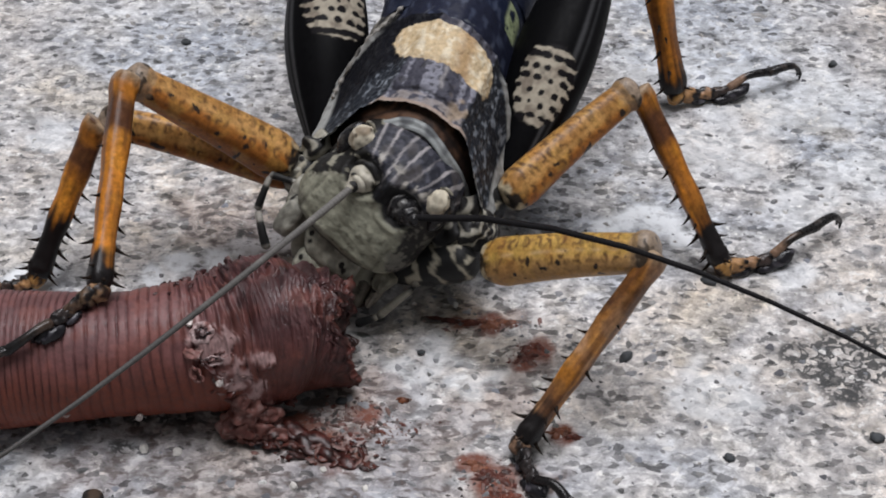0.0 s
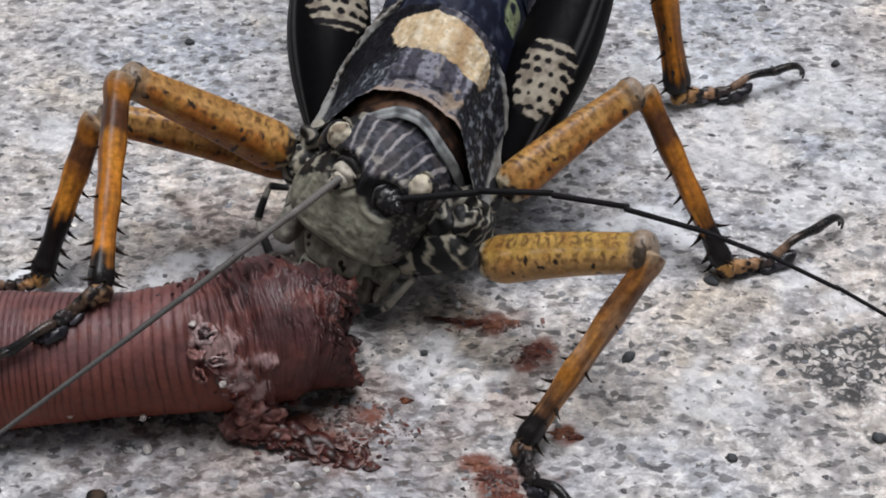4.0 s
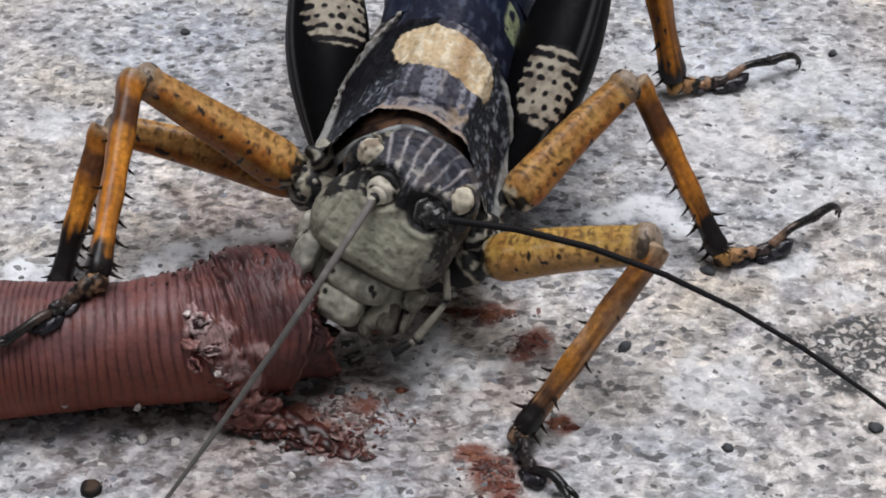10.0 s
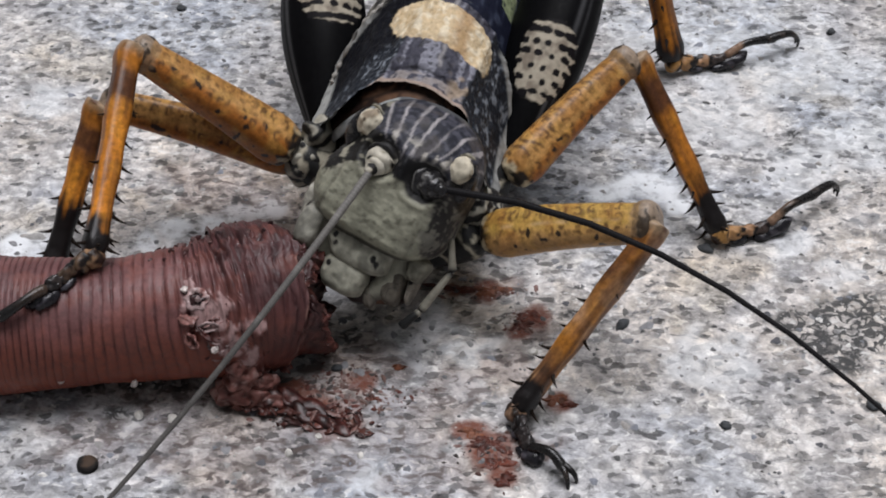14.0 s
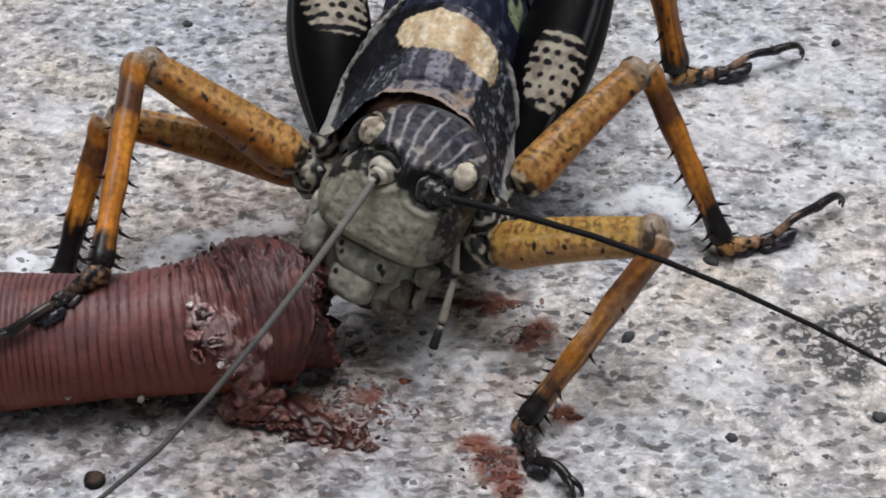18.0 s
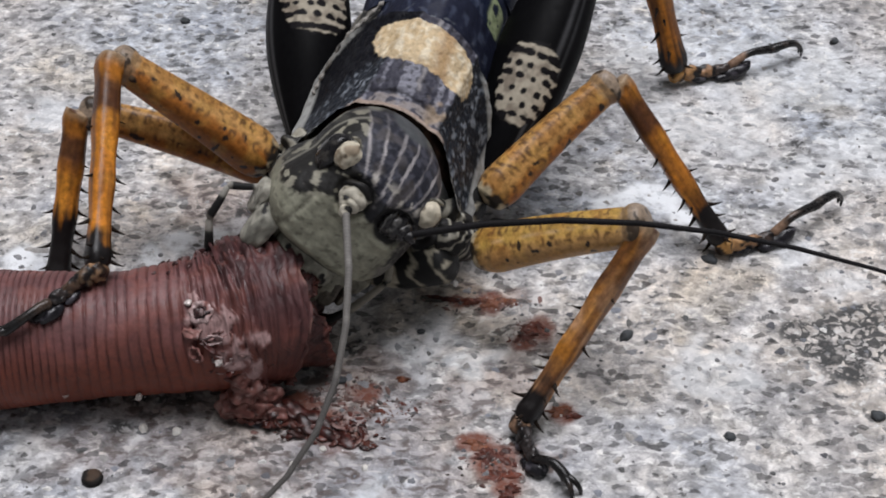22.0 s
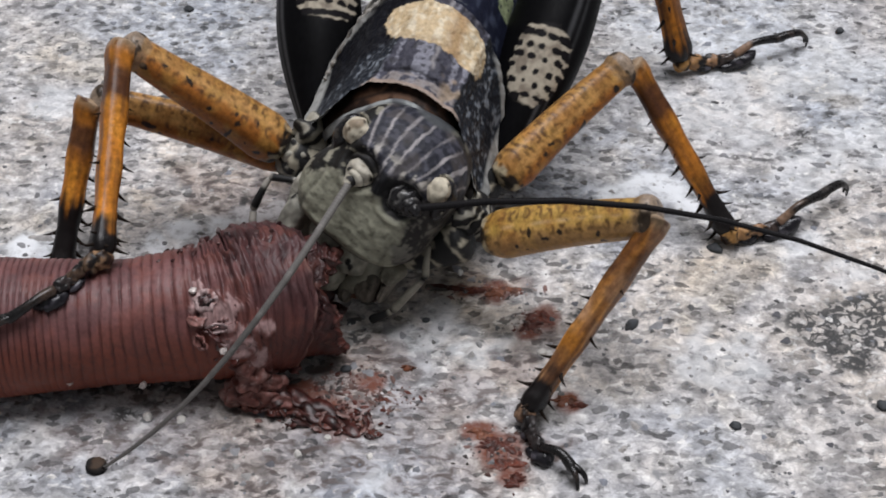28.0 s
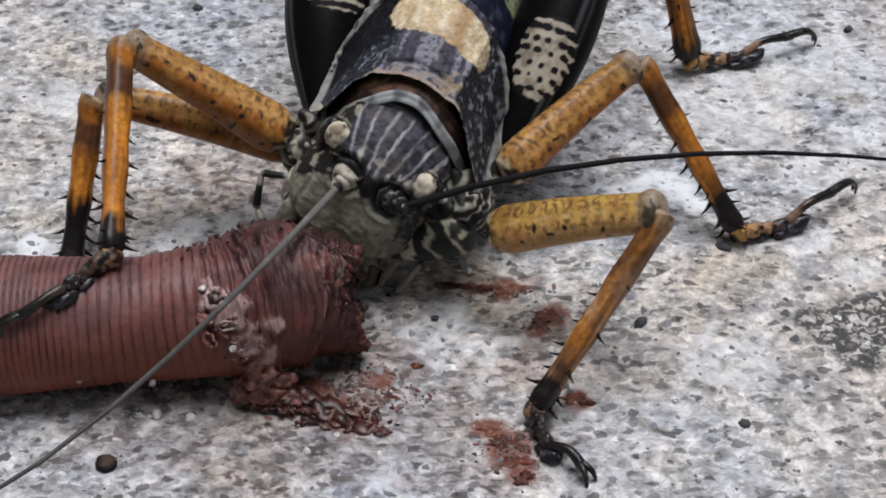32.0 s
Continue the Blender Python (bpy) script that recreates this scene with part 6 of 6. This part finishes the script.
HEAD_ROWS = [
    (0.0, nod(-0.37, -0.16, 0.17, 10.62, 3.99, -10.42)),
    (0.5, nod(-0.52, 0.10, 0.18, 6.88, 4.77, -9.66)),
    (1.0, nod(-0.53, -0.52, -0.37, 3.57, 2.50, -12.13)),
    (1.5, nod(-0.21, -0.03, 0.18, 6.21, 3.54, -13.31)),
    (2.0, nod(-0.42, -0.20, 0.34, 13.34, -1.46, -13.28)),
    (2.5, nod(-1.04, -0.31, 0.18, 15.08, -4.30, -11.50)),
    (3.0, nod(-1.15, -0.12, 0.13, 9.94, -5.66, -7.76)),
    (3.5, nod(-1.24, -0.04, 0.18, 11.89, -8.07, -10.26)),
    (5.5, nod(-0.65, 0.53, 0.35, 7.79, -1.95, -9.54)),
    (6.0, nod(-0.44, 0.91, 0.70, 5.07, -2.52, -10.21)),
    (6.5, nod(-0.86, 0.62, 0.59, 11.88, -3.47, -11.15)),
    (7.0, nod(-0.76, 0.64, 0.51, 12.90, -3.30, -9.92)),
    (7.5, nod(-0.45, 0.90, 0.73, 8.27, -2.27, -8.81)),
    (8.0, nod(-0.68, 0.98, 0.82, 12.61, -5.40, -9.63)),
    (8.5, nod(-0.65, 0.78, 0.59, 11.28, -2.96, -8.97)),
    (9.0, nod(0.16, 0.57, 1.87, 8.21, -4.46, -6.76)),
    (9.5, nod(0.11, -1.82, 1.73, -4.08, 1.17, 0.87)),
    (10.0, nod(-0.02, -3.03, 2.23, -0.40, 3.51, 2.32)),
    (10.5, nod(-0.24, -3.21, 2.16, 1.02, -0.75, 3.01)),
    (11.0, nod(0.21, -3.10, 2.25, -0.94, -1.11, -1.12)),
    (11.5, nod(0.34, -2.63, 2.44, 1.38, -1.53, -0.62)),
    (12.0, nod(0.16, -2.95, 2.13, 0.77, 0.29, -0.09)),
    (12.5, nod(0.26, -3.02, 2.21, 0.96, -1.31, -0.58)),
    (13.0, nod(0.44, -2.73, 2.34, 2.67, -1.22, -2.36)),
    (13.5, nod(0.54, -2.37, 2.50, 1.63, -1.35, -1.72)),
    (14.0, nod(0.35, -2.74, 2.31, 1.47, -1.51, -2.60)),
    (14.5, nod(0.46, -2.51, 2.44, 0.03, -1.49, -2.94)),
    (16.5, nod(0.25, -3.05, 1.98, 7.13, 2.72, 1.78)),
    (17.0, nod(0.11, -3.03, 2.05, 10.00, 2.22, 1.09)),
    (17.5, nod(0.12, -2.08, 2.81, 3.79, -1.11, -2.14)),
    (18.0, nod(0.03, -2.38, 2.61, 4.87, -2.44, -2.04)),
    (18.5, nod(0.34, -2.44, 3.05, 5.19, 0.33, -2.46)),
    (19.0, nod(0.50, -3.16, 2.93, 2.12, -7.97, 4.96)),
    (19.5, nod(-0.93, -3.24, 2.57, 21.43, 13.77, 19.12)),
    (20.0, nod(-0.86, -4.06, 2.47, 31.02, 17.82, 31.51)),
    (20.5, nod(-0.70, -3.46, 2.59, 30.86, 19.71, 23.42)),
    (21.0, nod(-0.84, -3.63, 2.91, 28.71, 16.92, 18.29)),
    (21.5, nod(-0.36, -3.21, 3.16, 19.69, 13.44, 11.45)),
    (22.0, nod(-0.74, -3.34, 3.64, 25.40, 16.20, 11.31)),
    (22.5, nod(-0.69, -3.18, 3.34, 24.65, 17.35, 7.59)),
    (23.0, nod(-0.92, -2.93, 3.17, 19.66, 18.73, 8.00)),
    (23.5, nod(-0.64, -2.53, 3.48, 16.73, 14.55, 8.41)),
    (24.0, nod(-0.65, -2.81, 3.32, 20.13, 14.64, 3.63)),
    (24.5, nod(-0.60, -2.49, 2.73, 17.53, 11.51, 3.02)),
    (26.5, nod(-0.11, -2.26, 1.68, 13.38, 5.63, -3.33)),
    (27.0, nod(0.17, -1.94, 1.60, 12.61, 3.74, -6.52)),
    (27.5, nod(0.27, -1.30, 2.10, 12.66, -2.31, -8.83)),
    (28.0, nod(0.20, -1.99, 1.31, 12.28, -0.54, -9.68)),
    (28.5, nod(-0.13, -1.05, 1.06, 13.53, 0.56, -9.21)),
    (29.0, nod(-0.60, -1.27, 0.21, 19.50, 2.93, -6.59)),
    (29.5, nod(-0.11, -0.01, 0.18, 14.98, 4.33, -9.43)),
    (30.0, nod(-0.30, -0.71, -0.12, 15.05, 6.19, -7.35)),
    (30.5, nod(0.37, -0.01, 0.20, 13.12, 4.55, -10.78)),
    (31.0, nod(-0.39, -0.52, -0.03, 17.58, -0.06, -11.76)),
    (31.5, nod(-0.52, -0.51, -0.04, 20.45, 0.66, -11.48)),
    (32.0, nod(-1.35, -0.45, 0.22, 23.46, -4.33, -5.28)),
]
# seconds; middle and end of the one antenna, middle and end of the other
ANT_ROWS = [
    (0.0, (-19.7, -20.4, 12.5), (-28.2, -29.1, 11.5), (11.3, -11.2, 13.5), (28.2, -21.9, 13.0)),
    (1.0, (-19.0, -20.3, 12.5), (-27.7, -29.9, 11.5), (12.5, -8.1, 13.5), (29.4, -15.2, 13.0)),
    (2.0, (-20.6, -17.4, 12.5), (-29.6, -24.5, 11.5), (11.8, -14.0, 13.5), (26.2, -29.3, 13.0)),
    (3.0, (-19.0, -17.1, 12.5), (-28.7, -28.5, 11.5), (12.2, -8.0, 13.5), (28.5, -17.9, 13.0)),
    (6.0, (-20.0, -13.7, 12.5), (-29.6, -22.2, 11.5), (13.5, -7.8, 13.5), (28.4, -20.6, 13.0)),
    (7.0, (-18.9, -17.2, 12.5), (-28.0, -27.4, 11.5), (11.9, -9.7, 13.5), (28.6, -22.0, 13.0)),
    (8.0, (-19.3, -16.6, 12.5), (-28.6, -27.6, 11.5), (12.1, -5.9, 13.5), (28.9, -17.9, 13.0)),
    (9.0, (-18.0, -16.1, 12.5), (-28.5, -27.2, 11.5), (13.3, -6.5, 13.5), (28.9, -18.1, 13.0)),
    (10.0, (-9.7, -25.4, 18.4), (-13.0, -44.7, 27.0), (14.1, -15.1, 13.5), (27.3, -27.1, 13.0)),
    (11.0, (-10.9, -25.2, 15.3), (-14.6, -44.6, 25.9), (13.1, -12.8, 13.5), (28.0, -26.4, 13.0)),
    (12.0, (-11.1, -25.2, 15.6), (-15.2, -44.8, 24.6), (13.8, -14.8, 13.5), (27.7, -26.8, 13.0)),
    (13.0, (-11.8, -24.8, 15.4), (-15.1, -44.7, 24.7), (14.1, -14.3, 13.5), (27.8, -26.1, 13.0)),
    (14.0, (-12.7, -23.9, 14.0), (-18.2, -40.4, 18.3), (14.1, -15.5, 13.5), (26.9, -29.5, 13.0)),
    (17.0, (-10.6, -24.1, 14.0), (-16.3, -37.0, 15.4), (12.4, -16.8, 13.5), (26.7, -31.2, 13.0)),
    (18.0, (-13.5, -25.1, 14.0), (-19.3, -35.5, 14.7), (14.2, -15.0, 13.5), (27.7, -24.5, 13.0)),
    (19.0, (-7.1, -22.5, 14.0), (-11.5, -38.6, 17.6), (14.3, -14.6, 13.5), (27.8, -22.2, 13.0)),
    (20.0, (-0.1, -24.9, 14.0), (0.3, -39.5, 18.5), (13.9, -16.5, 13.5), (28.7, -19.6, 13.0)),
    (21.0, (-3.5, -25.7, 14.0), (-4.6, -39.6, 18.5), (12.5, -13.2, 13.5), (29.0, -17.6, 13.0)),
    (22.0, (-7.0, -25.8, 14.0), (-9.9, -38.9, 17.7), (12.7, -11.3, 13.5), (29.3, -15.9, 13.0)),
    (23.0, (-8.1, -27.3, 19.3), (-10.7, -46.6, 32.0), (12.9, -6.7, 13.5), (30.9, -10.2, 13.0)),
    (24.0, (-10.0, -26.9, 18.3), (-12.3, -46.7, 31.1), (11.7, -8.0, 13.5), (29.9, -13.2, 13.0)),
    (27.0, (-12.2, -26.2, 17.6), (-14.4, -46.1, 30.8), (13.6, -11.4, 13.5), (28.2, -16.5, 13.0)),
    (28.0, (-13.6, -25.6, 15.0), (-16.3, -46.5, 28.3), (13.3, -10.9, 13.5), (28.6, -16.9, 13.0)),
    (29.0, (-14.8, -24.9, 14.7), (-17.2, -46.3, 28.4), (13.2, -10.6, 13.5), (28.7, -14.2, 13.0)),
    (30.0, (-18.4, -22.6, 12.5), (-28.1, -31.6, 11.5), (11.0, -7.0, 13.5), (29.8, -9.3, 13.0)),
    (31.0, (-18.1, -22.2, 12.5), (-27.0, -31.2, 11.5), (11.3, -7.4, 13.5), (29.8, -10.1, 13.0)),
    (32.0, (-19.1, -24.8, 12.5), (-27.0, -33.6, 11.5), (12.0, -5.8, 13.5), (30.1, -5.3, 13.0)),
]


def between(rows, t):
    """The pose at t between two rows."""
    for (a, m), (b, k) in zip(rows, rows[1:]):
        if t <= b:
            return m.lerp(k, min(max((t - a) / (b - a), 0), 1))
    return rows[-1][1]


def solve_leg(g, body, t):
    hip, knee, ankle, lag, lf, lt, fm, tb, ft, moves = g
    goal = ankle * MM
    lift = 0.0
    for (a, p, i), (b, q, j) in zip(moves, moves[1:]):
        if a <= t <= b:
            k = (t - a) / (b - a)
            goal, lift = (ankle + Vector(p).lerp(Vector(q), k)) * MM, i + (j - i) * k
    h = (body @ (hip * MM)).lerp(hip * MM, lag)
    hint = (knee + Vector((0, 0.6, 1)) * lift) * MM
    hint = (body @ hint).lerp(hint, lag)
    d = goal - h
    ln = min(d.length, (lf + lt) * MM * 0.999)
    z = d.normalized()
    a = ((lf * MM) ** 2 - (lt * MM) ** 2 + ln * ln) / (2 * ln)
    side = hint - h
    side = (side - z * side.dot(z)).normalized()
    k = h + z * a + side * math.sqrt(max((lf * MM) ** 2 - a * a, 0))
    nn = (k - h).cross(goal - k)
    f = Matrix.Translation(h) @ frame_of(k - h, nn).to_4x4()
    s = Matrix.Translation(k) @ frame_of(goal - k, nn).to_4x4()
    return f, s, Matrix.Translation(goal - ankle * MM)


def string_poses(base, mid, end, count, ln):
    """Poses of equal stiff pieces along a bow from base through mid to end and on."""
    ctrl = mid * 2 - (base + end) * 0.5
    curve = lambda s: base * (1 - s) ** 2 + ctrl * 2 * s * (1 - s) + end * s * s if s <= 1 else end + (end - ctrl) * 2 * (s - 1)
    out, s, p = [], 0.0, base.copy()
    for i in range(count):
        while (curve(s) - p).length < ln and s < 4:
            s += 0.004
        q = p + (curve(s) - p).normalized() * ln
        out.append((p, q))
        p = q
    return [at(a) @ frame_of(b - a, Vector((0.1, 0.2, 1))).to_4x4() for a, b in out]


def motions():
    rest = at(BASE)
    walk(weta, [(t, m @ rest) for t, m in BODY_ROWS])
    walk(head, [(t, rest.inverted() @ m @ at(NECK)) for t, m in HEAD_ROWS])
    times = [t for t, m in BODY_ROWS]
    extra = [8.3, 8.4, 8.6, 8.7, 8.8, 9.2]
    for g in LEGS:
        rf, rt, rg = [], [], []
        for t in sorted(times + (extra if g[9] else [])):
            body = between(BODY_ROWS, t)
            inv = (body @ rest).inverted()
            f, s, foot = solve_leg(g, body, t)
            rf.append((t, inv @ f))
            rt.append((t, inv @ s))
            rg.append((t, inv @ foot @ at(g[2])))
        walk(g[6], rf)
        walk(g[7], rt)
        if g[8]:
            walk(g[8], rg)
    # antennae and mouth feelers ride on the head
    for pieces, side, k in ((ANT_L, -1, 0), (ANT_R, 1, 2)):
        rows = [[] for p in pieces]
        for row in ANT_ROWS:
            t = row[0]
            body = between(BODY_ROWS, t)
            full = body @ between(HEAD_ROWS, t)
            base = (full @ ((hp(-1.65, 2.85, 1.65) if side < 0 else hp(3.1, 1.8, 1.15)) * MM)) / MM
            inv = (body @ rest).inverted()
            for i, m in enumerate(string_poses(base, Vector(row[1 + k]), Vector(row[2 + k]), ANT_N, ANT_LEN)):
                rows[i].append((t, inv @ m))
        for p, r in zip(pieces, rows):
            walk(p, r)
    for pieces, side in ((PALP_L, -1), (PALP_R, 1)):
        rows = [[] for p in pieces]
        for i in range(65):
            t = i * 0.5
            headm = between(HEAD_ROWS, t)
            w1, w2 = noise.noise(Vector((t * 0.9, side * 7, 1))), noise.noise(Vector((t * 0.9, side * 7, 5)))
            if side < 0:
                p, fold = hp(-5.7, 6.6, -3.5), [-HL * 0.8 + HD * (0.45 + 0.2 * w1) + HN * 0.2, HD + HL * (0.1 + 0.2 * w2), HD * 0.8 + HL * (0.6 + 0.4 * w1)]
                out = 1 - step(t, 8.2, 9.5) + step(t, 28.0, 29.0)
                wide = [Vector((-1, 0.05, 0.05 + 0.25 * w1)), Vector((-0.15 + 0.3 * w1, -0.65, -0.6)), Vector((0.40 + 0.3 * w2, -0.65, -0.55))]
                tuck = step(t, 9.0, 10.0) * (1 - step(t, 19.0, 20.5))
                dirs = [a.normalized().lerp(b.normalized(), out).lerp((HD * 0.8 - HN * 0.7 + HL * 0.3).normalized(), tuck) for a, b in zip(fold, wide)]
            else:
                p, dirs = hp(4.7, 4.6, -3.5), [HL * 1.35 + HD * (2.3 + 0.3 * w1) + HN * 0.5, HD * 3.7 - HL * (0.75 + 0.6 * w2), HD * 1.4 - HL * (0.8 + 0.6 * w1)]
                reach = max(0.0, 1 - abs(t - 18.2) / 0.7, 1 - abs(t - 9.2) / 0.6)
                dirs = [d.normalized().lerp(Vector((-0.12, -0.80, -0.58)).normalized(), reach) for d in dirs]
            for j, d in enumerate(dirs):
                m = at(p) @ frame_of(d, HN).to_4x4()
                rows[j].append((t, rest.inverted() @ headm @ m))
                p = p + d.normalized() * PALP_LEN[side < 0][j] * 0.95
        for p, r in zip(pieces, rows):
            walk(p, r)
    # the chewed end is pushed back into its skin while the head feeds on it
    walk(STUB, [(t, at((x, 0, 0))) for t, x in ((0.0, 0.3), (8.6, 0.3), (9.6, -1.0), (18.5, -1.2), (20.0, -1.4), (24.5, -1.2), (28.0, -0.9), (29.5, 0.0), (32.0, 0.0))])
    for ob, m in JAWS:
        walk(ob, [(i * 0.5, m @ pose(0, 0, 0, 0, 5 * math.sin(i * 1.9), 0)) for i in range(65)])


motions()
